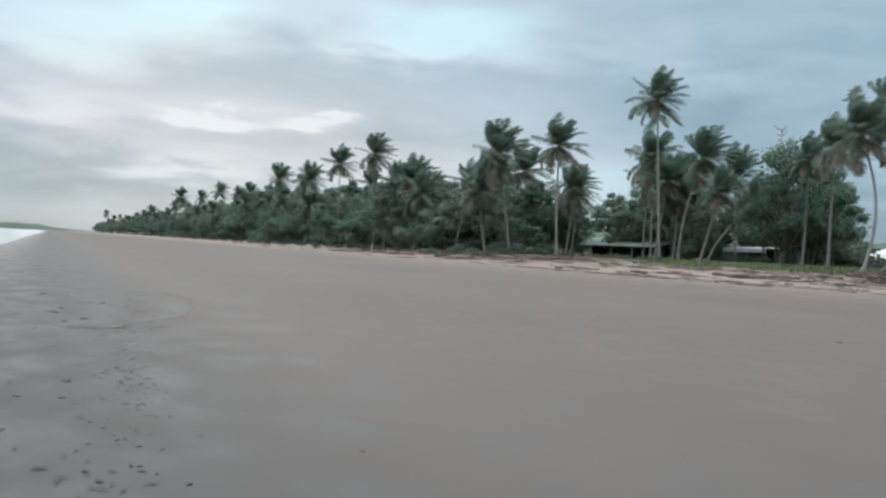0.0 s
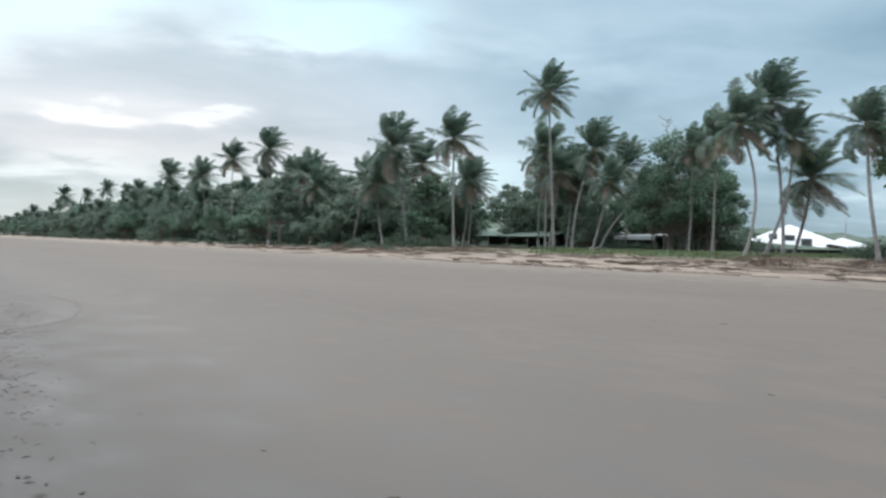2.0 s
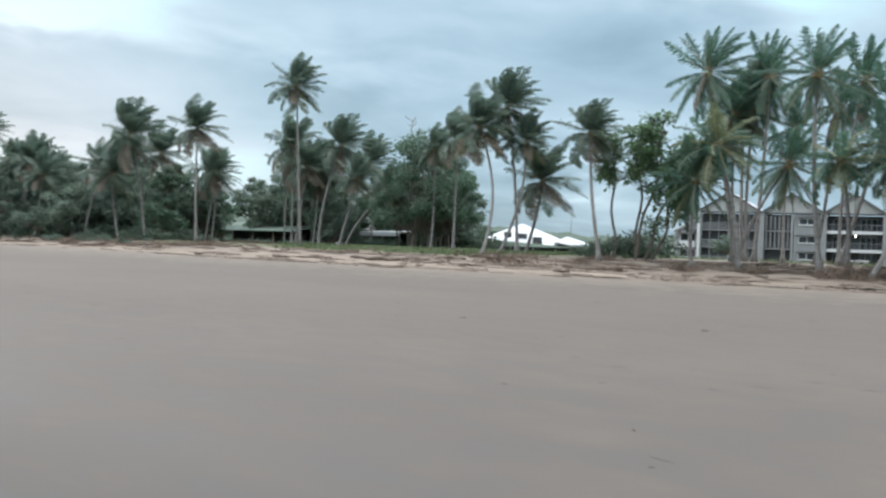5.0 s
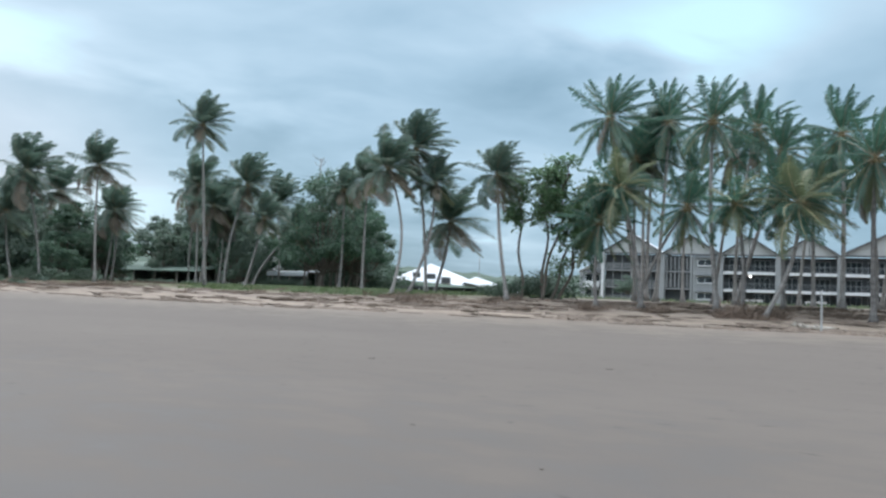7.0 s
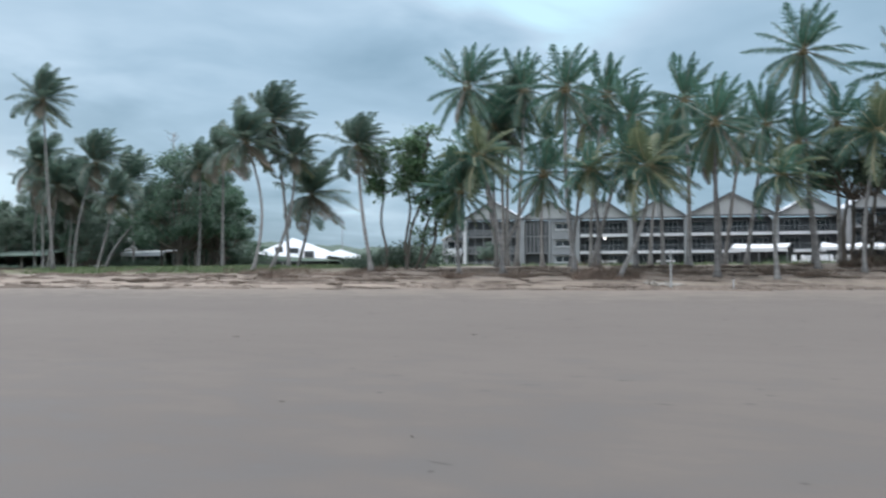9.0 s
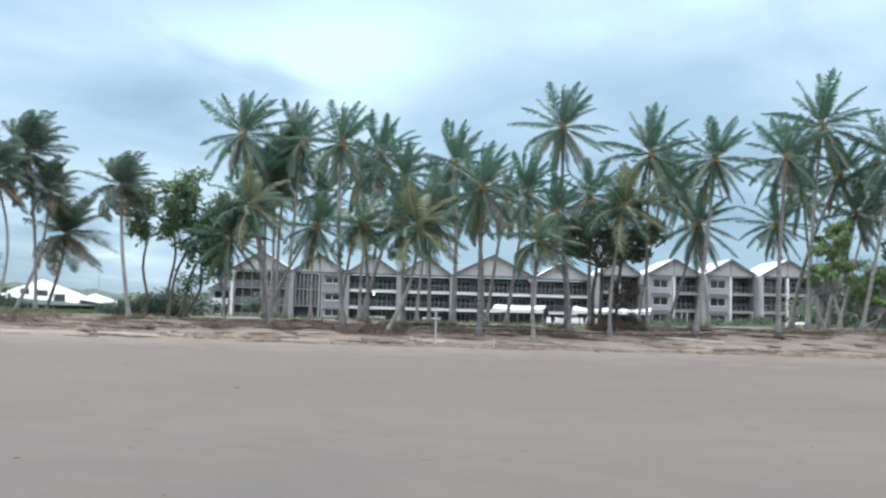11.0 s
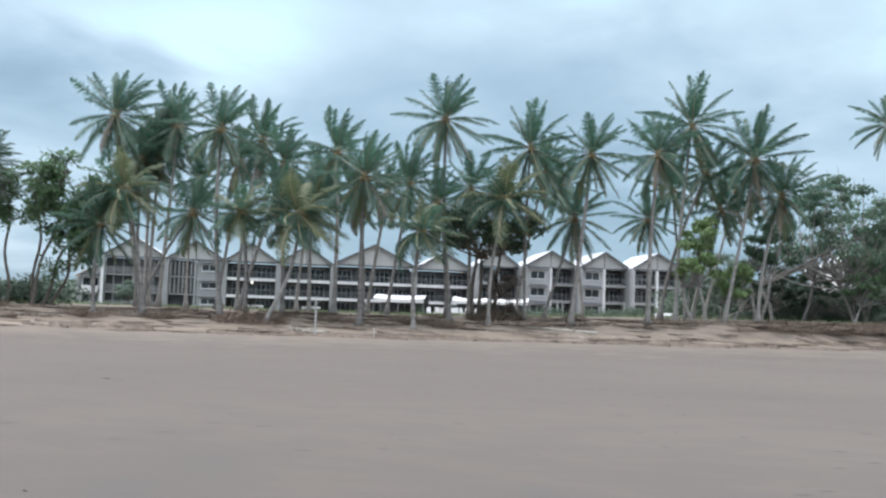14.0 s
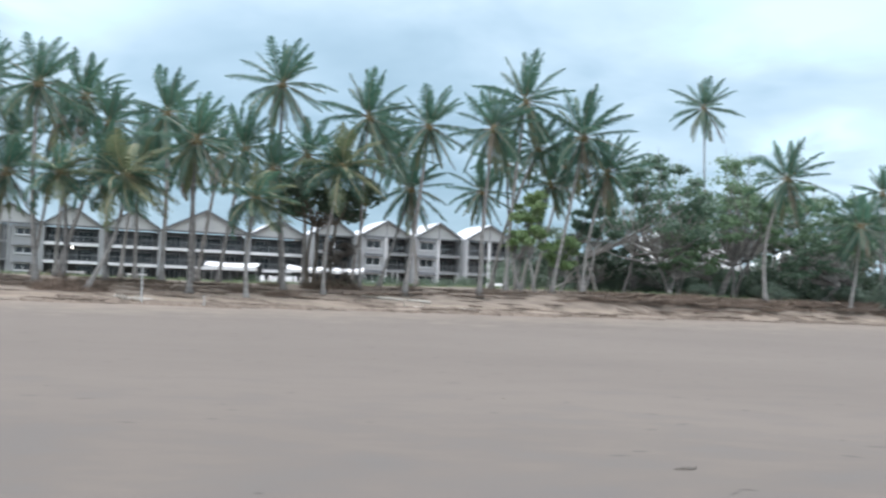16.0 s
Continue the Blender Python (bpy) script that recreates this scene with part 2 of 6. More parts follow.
def sand_material():
    m = bpy.data.materials.new("beach_sand")
    m.use_nodes = True
    t = m.node_tree
    link = t.links.new
    bsdf = t.nodes["Principled BSDF"]
    geo = t.nodes.new("ShaderNodeNewGeometry")
    pos = geo.outputs["Position"]
    mp = t.nodes.new("ShaderNodeMapping")
    mp.inputs["Scale"].default_value = (1.0, 0.55, 1.0)
    link(pos, mp.inputs[0])
    broad = node(t, "ShaderNodeTexNoise", Scale=0.12, Detail=4.0, Roughness=0.55)
    mid = node(t, "ShaderNodeTexNoise", Scale=1.3, Detail=5.0, Roughness=0.6)
    grain = node(t, "ShaderNodeTexNoise", Scale=60.0, Detail=3.0, Roughness=0.7)
    for n in (broad, mid):
        link(mp.outputs[0], n.inputs["Vector"])
    link(pos, grain.inputs["Vector"])
    f = math_node(t, "ADD", math_node(t, "MULTIPLY", broad.outputs[0], 0.6), math_node(t, "ADD", math_node(t, "MULTIPLY", mid.outputs[0], 0.25), math_node(t, "MULTIPLY", grain.outputs[0], 0.15)))
    damp = ramp(t, f, [(0.36, (0.104, 0.090, 0.078)), (0.64, (0.125, 0.108, 0.093))])
    # dry pale sand above the strand line, damp grey sand by the water
    height = t.nodes.new("ShaderNodeSeparateXYZ")
    link(pos, height.inputs[0])
    zed = math_node(t, "ADD", height.outputs[2], math_node(t, "MULTIPLY", math_node(t, "SUBTRACT", mid.outputs[0], 0.5), 0.25))
    dry = mix_color(t, ramp(t, zed, [(0.23, (0, 0, 0)), (0.31, (0.38, 0.38, 0.38)), (0.36, (0.45, 0.45, 0.45)), (0.46, (1, 1, 1))]), damp, (0.285, 0.236, 0.190))
    wet = mix_color(t, ramp(t, math_node(t, "ADD", zed, 0.5), [(0.45, (1, 1, 1)), (0.58, (0, 0, 0))]), dry, (0.083, 0.078, 0.074))
    # sand beside the water darkened for damp and for the lens's corner falloff
    reach = math_node(t, "ADD", height.outputs[0], math_node(t, "MULTIPLY", math_node(t, "SUBTRACT", mid.outputs[0], 0.5), 3.0))
    damp_falloff = ramp(t, math_node(t, "ADD", math_node(t, "MULTIPLY", reach, 0.1), 0.3), [(0.30, (1, 1, 1)), (0.66, (0, 0, 0))])
    wet = mix_color(t, damp_falloff, wet, (0.060, 0.057, 0.054))
    # leaf litter and soil on the top of the bank
    soil = mix_color(t, ramp(t, zed, [(0.60, (0, 0, 0)), (0.85, (1, 1, 1))]), wet, (0.27, 0.226, 0.186))
    # streaks of dark leaf litter along the bank
    run = t.nodes.new("ShaderNodeMapping")
    run.inputs["Scale"].default_value = (2.6, 0.5, 1.0)
    link(pos, run.inputs[0])
    streak = node(t, "ShaderNodeTexNoise", Scale=1.0, Detail=6.0, Roughness=0.7, Distortion=0.15)
    link(run.outputs[0], streak.inputs["Vector"])
    litter = math_node(t, "MULTIPLY", ramp(t, streak.outputs[0], [(0.44, (0, 0, 0)), (0.60, (0.6, 0.6, 0.6))]), ramp(t, zed, [(0.36, (0, 0, 0)), (0.50, (1, 1, 1))]))
    soil = mix_color(t, litter, soil, (0.125, 0.098, 0.080))
    # thin turf on the flat ground behind the bank
    turf = math_node(t, "MULTIPLY", ramp(t, math_node(t, "MULTIPLY", zed, 0.5), [(0.53, (0, 0, 0)), (0.66, (1, 1, 1))]), ramp(t, math_node(t, "MULTIPLY", height.outputs[1], 0.01), [(0.33, (0, 0, 0)), (0.45, (0.85, 0.85, 0.85))]))
    soil = mix_color(t, turf, soil, (0.105, 0.125, 0.060))
    link(soil, bsdf.inputs["Base Color"])
    link(ramp(t, math_node(t, "ADD", zed, 0.5), [(0.40, (0.55, 0.55, 0.55)), (0.56, (0.92, 0.92, 0.92))]), bsdf.inputs["Roughness"])
    bsdf.inputs["Specular IOR Level"].default_value = 0.25
    h = math_node(t, "ADD", math_node(t, "MULTIPLY", mid.outputs[0], 0.7), math_node(t, "MULTIPLY", grain.outputs[0], 0.12))
    bp = node(t, "ShaderNodeBump", Strength=0.22, Distance=0.04)
    link(h, bp.inputs["Height"])
    link(bp.outputs[0], bsdf.inputs["Normal"])
    return m


def water_material():
    m = bpy.data.materials.new("sea_water")
    m.use_nodes = True
    t = m.node_tree
    link = t.links.new
    b = t.nodes["Principled BSDF"]
    geo = t.nodes.new("ShaderNodeNewGeometry")
    mp = t.nodes.new("ShaderNodeMapping")
    mp.inputs["Scale"].default_value = (1.0, 0.25, 1.0)
    link(geo.outputs["Position"], mp.inputs[0])
    n = node(t, "ShaderNodeTexNoise", Scale=0.5, Detail=6.0, Roughness=0.6)
    link(mp.outputs[0], n.inputs["Vector"])
    col = ramp(t, n.outputs[0], [(0.5, (0.10, 0.13, 0.13)), (0.6, (0.30, 0.33, 0.33)), (0.68, (0.75, 0.77, 0.78))])
    link(col, b.inputs["Base Color"])
    b.inputs["Roughness"].default_value = 0.25
    bp = node(t, "ShaderNodeBump", Strength=0.5, Distance=0.2)
    link(n.outputs[0], bp.inputs["Height"])
    link(bp.outputs[0], b.inputs["Normal"])
    return m


GLASS, LAMP, SAND, WATER = glass_material(), lamp_material(), sand_material(), water_material()
FOAM = material("sea_foam", (0.62, 0.66, 0.68), (0.86, 0.88, 0.88), 2.0, 0.7, 0.4, 14.0)


# ---- building blocks ----
def mesh_of(name, verts, faces, mats, smooth=False, slots=None):
    me = bpy.data.meshes.new(name)
    me.from_pydata([tuple(v) for v in verts], [], [tuple(f) for f in faces])
    for m in (mats if isinstance(mats, (list, tuple)) else [mats]):
        me.materials.append(m)
    if slots is not None:
        me.polygons.foreach_set("material_index", list(slots))
    if smooth:
        me.polygons.foreach_set("use_smooth", [True] * len(me.polygons))
    me.update()
    return me


def part(name, me, parent, label="", m=None):
    ob = new(name, me)
    ob.parent = parent
    if m is not None:
        ob.matrix_basis = m
    return tagged(ob, label)


def thing(name, x, y, z, label, category, group="", kind=""):
    ob = new(name)
    ob.empty_display_size = 0.3
    ob.matrix_basis = pose(x, y, z)
    return tagged(ob, label, category, group, kind)


def tube(path, radii, sides=8, cap=True):
    """Vertices and faces of a tapered tube along a path of Vectors."""
    vs, fs = [], []
    n = len(path)
    for i, (p, r) in enumerate(zip(path, radii)):
        d = (path[min(i + 1, n - 1)] - path[max(i - 1, 0)]).normalized()
        a = d.cross(Vector((0.31, 0.95, 0.05))).normalized()
        b = d.cross(a)
        for k in range(sides):
            w = 2 * math.pi * k / sides
            vs.append(p + r * (math.cos(w) * a + math.sin(w) * b))
    for i in range(n - 1):
        for k in range(sides):
            q = (k + 1) % sides
            fs.append((i * sides + k, i * sides + q, (i + 1) * sides + q, (i + 1) * sides + k))
    if cap:
        fs.append(tuple(range((n - 1) * sides, n * sides)))
        fs.append(tuple(reversed(range(sides))))
    return vs, fs


def box_data(x0, x1, y0, y1, z0, z1, bevel=0.0):
    bm = bmesh.new()
    bmesh.ops.create_cube(bm, size=1.0)
    for v in bm.verts:
        v.co = Vector(((x0 + x1) / 2 + v.co.x * (x1 - x0), (y0 + y1) / 2 + v.co.y * (y1 - y0), (z0 + z1) / 2 + v.co.z * (z1 - z0)))
    if bevel:
        bmesh.ops.bevel(bm, geom=bm.edges[:], offset=bevel, segments=1, affect="EDGES")
    vs = [v.co.copy() for v in bm.verts]
    bm.verts.index_update()
    fs = [[v.index for v in f.verts] for f in bm.faces]
    bm.free()
    return vs, fs


def box(name, parent, m, x0, x1, y0, y1, z0, z1, mat, label="", bevel=0.02):
    return part(name, mesh_of(name, *box_data(x0, x1, y0, y1, z0, z1, bevel), mat), parent, label, m)


def merged(chunks):
    vs, fs = [], []
    for v, f in chunks:
        o = len(vs)
        vs += v
        fs += [[i + o for i in q] for q in f]
    return vs, fs


# ---- ground and sea ----
FOOT_Y, FOOT_X = (-400, -60, -32, -20, -8, 0, 15, 40, 400, 2000), (75, 71, 64.8, 60.3, 53.4, 50, 43.5, 39.5, 39.7, 39.7)
U_Z, Z_U = (0, 3, 7, 11, 25, 60, 100), (0.32, 0.55, 1.05, 1.4, 1.5, 1.25, 1.2)


def foot(y):
    """The foot of the bank, where the clean sand ends."""
    return float(np.interp(y, FOOT_Y, FOOT_X))


def steep(y):
    """How much steeper and narrower the bank is before the grove."""
    k = min(1.0, max(0.0, (-4 - y) / 15))
    return 1 + 1.15 * k * k * (3 - 2 * k)


def bank(y, u):
    """The plan's x of a place u along the bank's slope."""
    return foot(y) + (u / steep(y) if u > 0 else u)


def ground_z(x, y):
    u = x - foot(y)
    if 0 < u:
        u = u * steep(y) if u * steep(y) < 25 else u + 25 - 25 / steep(y)
    k = min(1.0, max(0.0, (14 - y) / 24))
    k = k * k * (3 - 2 * k)
    if u <= 0:
        return (0.32 * x / foot(y) if x > 0 else max(0.03 * x, -6)) + 0.012 * max(0.0, min(1.0, (u + 6) / 6)) * noise.noise(Vector((x * 0.2, y * 0.1, 5)))
    z = float(np.interp(u, U_Z, Z_U)) + 0.45 * k * float(np.interp(u, (2, 9, 30, 60), (0, 1, 1, 0)))
    if 0 < u < 14:     # washed-out ledges
        step = noise.noise(Vector((u * 0.55 + 2.0 * noise.noise(Vector((y * 0.05, 3, 0))), y * 0.045, 0)))
        z += (0.16 if y < 25 else 0.16 - 0.09 * min(1, (y - 25) / 20)) * step * min(1, u / 1.5) * min(1, (14 - u) / 4)
    if u < 200:
        z += 0.012 * noise.noise(Vector((x * 0.2, y * 0.1, 5)))
    return z


def build_ground():
    us = [-2500, -900, -400, -150, -80, -60, -50, -46, -44, -42, -40, -36, -30, -24, -18, -12, -8, -5, -3, -2, -1]
    us += [i * 0.45 for i in range(36)] + [17, 19, 22, 26, 32, 40, 50, 60, 80, 110, 160, 260, 500, 1200, 4000]
    ys = [-4000, -1500, -600, -300, -180, -120] + [-90 + i * 1.1 for i in range(210)] + [142 + i * 4 for i in range(40)]
    ys += [320, 360, 420, 500, 600, 750, 950, 1200, 1600, 2200, 4000]
    vs = [(u + foot(y), y, ground_z(u + foot(y), y)) for y in ys for u in us]
    w = len(us)
    fs = [(j * w + i, j * w + i + 1, (j + 1) * w + i + 1, (j + 1) * w + i) for j in range(len(ys) - 1) for i in range(w - 1)]
    ob = new("ground", mesh_of("ground", vs, fs, SAND, smooth=True))
    tagged(ob, "wide flat beige-grey sandy beach rising to a littered bank", "beach", kind="structure")
    sea = new("water", mesh_of("water", [(-4900, -4900, -0.13), (30, -4900, -0.13), (30, 4900, -0.13), (-4900, 4900, -0.13)], [(0, 1, 2, 3)], WATER))
    tagged(sea, "shallow grey sea with white surf at the beach edge", "sea", kind="structure")


build_ground()


def foam_strip(x, y, length, width, seed):
    """A low ragged line of broken surf along the shore."""
    rnd = random.Random(seed)
    n = 24
    vs, fs = [], []
    for i in range(n + 1):
        s = i / n
        c = x + 1.5 * noise.noise(Vector((s * 4, seed, 0)))
        w = width * math.sin(math.pi * s) ** 0.6 * (0.6 + 0.6 * rnd.random()) + 0.02
        for k, h in ((-1, 0.0), (-0.5, 0.14), (0.3, 0.2), (1, 0.0)):
            vs.append((c + k * w, y + length * (s - 0.5) + rnd.uniform(-0.2, 0.2), -0.13 + h * (0.5 + rnd.random())))
    for i in range(n):
        for k in range(3):
            a = i * 4 + k
            fs.append((a, a + 1, a + 5, a + 4))
    tagged(new("surf_foam", mesh_of("surf_foam", vs, fs, FOAM, smooth=True)), "low white line of breaking surf foam", "surf", "surf lines", "stuff")


for i, (fx, fy, fl, fw) in enumerate(((-4.2, 46, 14, 0.9), (-9, 90, 60, 1.5), (-14, 160, 120, 2.5), (-22, 240, 160, 3), (-30, 420, 300, 4), (-60, 700, 500, 6))):
    foam_strip(fx, fy, fl, fw, i + 1)


def ridge(name, x0, y0, x1, y1, height, seed, label):
    """A far wooded ridge between two places on the plan."""
    a, b = Vector((x0, y0, 0)), Vector((x1, y1, 0))
    side = (b - a).normalized().cross(Vector((0, 0, 1)))
    n, rows = 90, ((-1, 0), (-0.6, 0.55), (-0.25, 0.9), (0, 1), (0.5, 0.6), (1, 0))
    vs, fs = [], []
    for i in range(n + 1):
        s = i / n
        env = min(1, s * 5) * min(1, (1 - s) * 5)
        h = height * env * (0.65 + 0.5 * noise.noise(Vector((s * 5, seed, 1))) + 0.10 * noise.noise(Vector((s * 60, seed, 4))))
        for k, e in rows:
            vs.append(a.lerp(b, s) + side * (k * height * 2.5) + Vector((0, 0, e * max(h, 1) - 1 + 0.06 * height * noise.noise(Vector((s * 80, k * 3, seed))))))
    w = len(rows)
    for i in range(n):
        for k in range(w - 1):
            q = i * w + k
            fs.append((q, q + 1, q + w + 1, q + w))
    tagged(new(name, mesh_of(name, vs, fs, HILL, smooth=True)), label, "hill", kind="structure")


ridge("backdrop_headland", -750, 3400, 160, 2600, 24, 2, "low wooded headland beyond the bay")
ridge("backdrop_hills", 300, 3000, 3400, 1250, 122, 5, "low dark green wooded hills far inland")
ridge("backdrop_hills_inland", 1900, 1500, 2600, -1800, 60, 9, "low dark green wooded hills behind the houses")
# dark colour for the shade inside prints on dry sand
PRINT_SHADE = material("dry_print_shade", (0.048, 0.042, 0.037), (0.082, 0.071, 0.062), 3.0, 0.9, 0.4, 30.0)
# dark colour for damp wash lines and for shade in trodden hollows
DAMP_PRINT = material("damp_print_shade", (0.040, 0.036, 0.033), (0.064, 0.058, 0.053), 3.0, 0.9, 0.4, 30.0)

# ---- palms ----
WIND = Vector((0.76, -0.65, 0.05)).normalized()


def frond_mesh(name, az, el, blow, seed, mat, full=1.0, spear=False, rib=None):
    """One feathered palm leaf, one unit long, springing from the origin, bent by weight and wind."""
    rnd = random.Random(seed)
    n = 11
    p, d = Vector((0, 0, 0)), Vector((math.cos(el) * math.cos(az), math.cos(el) * math.sin(az), math.sin(el)))
    pts, dirs = [p.copy()], [d.copy()]
    sag = rnd.uniform(0.25, 0.65) if spear else rnd.uniform(0.6, 1.15)
    against = max(0.0, -(d.x * WIND.x + d.y * WIND.y))
    for i in range(n):
        s = i / n
        # the far half of a leaf is limp and streams downwind
        push = blow * (0.25 + 0.5 * s + (0.9 if not spear else 0.35) * s * s) * (1 + 0.5 * against)
        d = (d + (Vector((0, 0, -sag)) * (0.35 + s) + WIND * push) / n).normalized()
        p = p + d / n
        pts.append(p.copy())
        dirs.append(d.copy())
    vs, fs = tube(pts, [(0.018 if rib else 0.013) * (1 - 0.8 * i / n) + 0.001 for i in range(n + 1)], 3, cap=False)
    slots = [1] * len(fs)
    count = 60
    torn = rnd.uniform(0.3, 0.9) if rnd.random() < 0.3 else 2.0
    for side in (-1, 1):
        for j in range(count):
            s = 0.10 + 0.89 * (j + rnd.random() * 0.7) / count
            if abs(s - torn) < 0.05 and side == 1:
                continue
            i = min(int(s * n), n - 1)
            q = pts[i].lerp(pts[i + 1], s * n - i)
            t = dirs[i]
            across = t.cross(Vector((0, 0, 1)))
            across = across.normalized() if across.length > 0.05 else Vector((1, 0, 0))
            up = across.cross(t)
            size = (0.27 if spear else 0.31) * full * math.sin(math.pi * (0.17 + 0.80 * s)) ** 0.75 * rnd.uniform(0.7, 1.12)
            v = (across * side * (0.62 if spear else 0.8) + t * (rnd.uniform(0.9, 1.4) if spear else rnd.uniform(0.5, 1.0)) + up * rnd.uniform(-0.2, 0.25)).normalized()
            half = t * rnd.uniform(0.0065, 0.0105) * full * (1.15 if spear else 1.05)
            a = q
            b = a + v * size * 0.5
            v = (v + Vector((0, 0, -0.3 - 0.5 * rnd.random())) + WIND * (0.25 + blow) * rnd.uniform(0.5, 1.0)).normalized()
            c = b + v * size * 0.55
            o = len(vs)
            vs += [a - half * 0.7, a + half * 0.7, b + half, b - half, c]
            fs += [(o, o + 1, o + 2, o + 3), (o + 3, o + 2, o + 4)]
            slots += [0, 0]
    return mesh_of(name, vs, fs, [mat, rib or RACHIS], slots=slots)


def crown_meshes(seed, blow, count, golden=0.0, full=1.0, steep=80.0, plume=0.28, spear=False):
    """The leaves of one head: upright young ones to hanging old ones."""
    rnd = random.Random(seed)
    out = []
    for i in range(count):
        age = i / (count - 1)
        if golden:
            el = radians(72 - 108 * age ** 0.7 + rnd.uniform(-9, 9))
        elif spear:
            el = radians(86 - 158 * age ** 0.97 + rnd.uniform(-10, 10))
        elif age < plume:
            el = radians(rnd.uniform(min(42, steep - 10), steep + 5))
        else:
            el = radians(46 - 100 * (age - plume) / (1 - plume) + rnd.uniform(-12, 12))
        az = i * 2.39996 + rnd.uniform(-0.35, 0.35)
        mat = (FROND if spear else FROND_HAZE) if age < 0.80 or rnd.random() < 0.45 else (FROND_OLD if rnd.random() < 0.55 else FROND_DEAD)
        if golden:
            mat = FROND_OLD if rnd.random() < golden else FROND
        size = rnd.uniform(0.84, 1.08) * (0.80 + 0.20 * min(1.0, age / 0.38))
        if not spear:
            size *= 0.92
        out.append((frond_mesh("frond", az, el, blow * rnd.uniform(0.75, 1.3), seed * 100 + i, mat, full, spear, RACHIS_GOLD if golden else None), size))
    return out


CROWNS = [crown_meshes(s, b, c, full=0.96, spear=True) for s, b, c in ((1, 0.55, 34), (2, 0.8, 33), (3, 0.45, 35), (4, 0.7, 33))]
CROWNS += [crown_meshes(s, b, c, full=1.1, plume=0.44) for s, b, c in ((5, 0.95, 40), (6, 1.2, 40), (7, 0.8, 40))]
CROWNS += [crown_meshes(8, 0.75, 31, 0.4, 1.0), crown_meshes(9, 0.95, 30, 0.35, 1.0)]


def nut_mesh():
    rnd = random.Random(7)
    bm = bmesh.new()
    for i in range(7):
        a = i * 0.9
        m = Matrix.Translation((0.17 * math.cos(a), 0.17 * math.sin(a), -0.16 - 0.12 * rnd.random())) @ Matrix.Diagonal((1, 1, 1.25, 1))
        bmesh.ops.create_icosphere(bm, subdivisions=1, radius=0.11, matrix=m)
    bmesh.ops.create_icosphere(bm, subdivisions=1, radius=0.17, matrix=Matrix.Diagonal((1, 1, 1.9, 1)))
    me = bpy.data.meshes.new("coconuts")
    bm.to_mesh(me)
    bm.free()
    me.materials.append(HUSK)
    return me


def whole_crown(head):
    """All the leaves of a far head in one mesh."""
    bm = bmesh.new()
    for me, size in head:
        start = len(bm.verts)
        bm.from_mesh(me)
        bm.verts.ensure_lookup_table()
        for v in bm.verts[start:]:
            v.co *= size
    me = bpy.data.meshes.new("crown")
    bm.to_mesh(me)
    bm.free()
    for m in (FROND_HAZE, RACHIS):
        me.materials.append(m)
    return me


FAR_CROWNS = [whole_crown(h) for h in CROWNS[4:7]]
NUTS = nut_mesh()
palm_count = 0


def palm(x, y, dx, dy, height, frond=3.6, bend=0.0, kind=None, label="tall wind-blown coconut palm with a grey ringed trunk"):
    """A coconut palm at (x, y), its head dx, dy off its foot and height above it; bend bows the trunk sideways."""
    global palm_count
    palm_count += 1
    rnd = random.Random(palm_count * 13)
    z = ground_z(x, y)
    t = thing("coconut_palm", x, y, z - 0.1, label, "palm tree", "palms along the beach")
    side = Vector((x, y, 0)).normalized().cross(Vector((0, 0, 1)))
    n = 16
    path, radii = [], []
    thick = rnd.uniform(0.11, 0.15)
    bow = side * bend + Vector((rnd.uniform(-0.25, 0.25), rnd.uniform(-0.25, 0.25), 0))
    for i in range(n + 1):
        s = i / n
        lean = s ** 1.25
        path.append(Vector((dx * lean, dy * lean, height * s + 0.1 * s)) + bow * math.sin(math.pi * s))
        ring = 1.0 + 0.05 * (i % 2)
        radii.append(ring * thick * (1.0 - 0.42 * s + 1.3 * max(0, 0.10 - s) ** 2 / 0.01))
    vs, fs = tube(path, radii, 9)
    part("trunk", mesh_of("trunk", vs, fs, TRUNK, smooth=True), t)
    top = path[-1]
    if y > 30 and kind is None:
        frond *= 1.03
    elif kind is None:
        frond *= 1.0
    if kind == 7:
        kind += palm_count % 2
    head = CROWNS[(palm_count % 4 if y < 30 else 4 + palm_count % 3) if kind is None else kind]
    spin = rnd.uniform(-0.3, 0.3)
    if y > 170:
        part("crown", FAR_CROWNS[palm_count % 3], t, "", Matrix.Translation(top) @ Matrix.Rotation(spin, 4, "Z") @ Matrix.Diagonal((frond, frond, frond, 1)))
        head = ()
    for me, size in head:
        k = frond * size
        part("frond", me, t, "", Matrix.Translation(top) @ Matrix.Rotation(spin, 4, "Z") @ Matrix.Diagonal((k, k, k, 1)))
    part("husk", NUTS, t, "brown coconuts and husk under the leaves", Matrix.Translation(top))
    return t


palm(50.0, 896.0, -1.8, 0.1, 17.6, frond=4.8, bend=0.0)
palm(50.0, 497.3, -1.1, 0.1, 11.9, frond=4.8, bend=0.0)
palm(52.0, 392.9, -1.9, 0.2, 16.8, frond=4.8, bend=0.0)
palm(52.0, 339.6, -1.3, 0.2, 14.5, frond=3.7, bend=0.0)
palm(52.0, 306.1, -0.4, 0.1, 15.3, frond=4.1, bend=0.0)
palm(56.0, 291.0, -1.4, 0.3, 12.5, frond=3.2, bend=0.0)
palm(51.0, 212.7, -1.4, 0.3, 14.8, frond=4.8, bend=0.0)
palm(51.0, 186.5, -1.1, 0.3, 13.1, frond=4.8, bend=0.0)
palm(50.0, 164.8, -0.2, 0.1, 15.3, frond=4.3, bend=0.0)
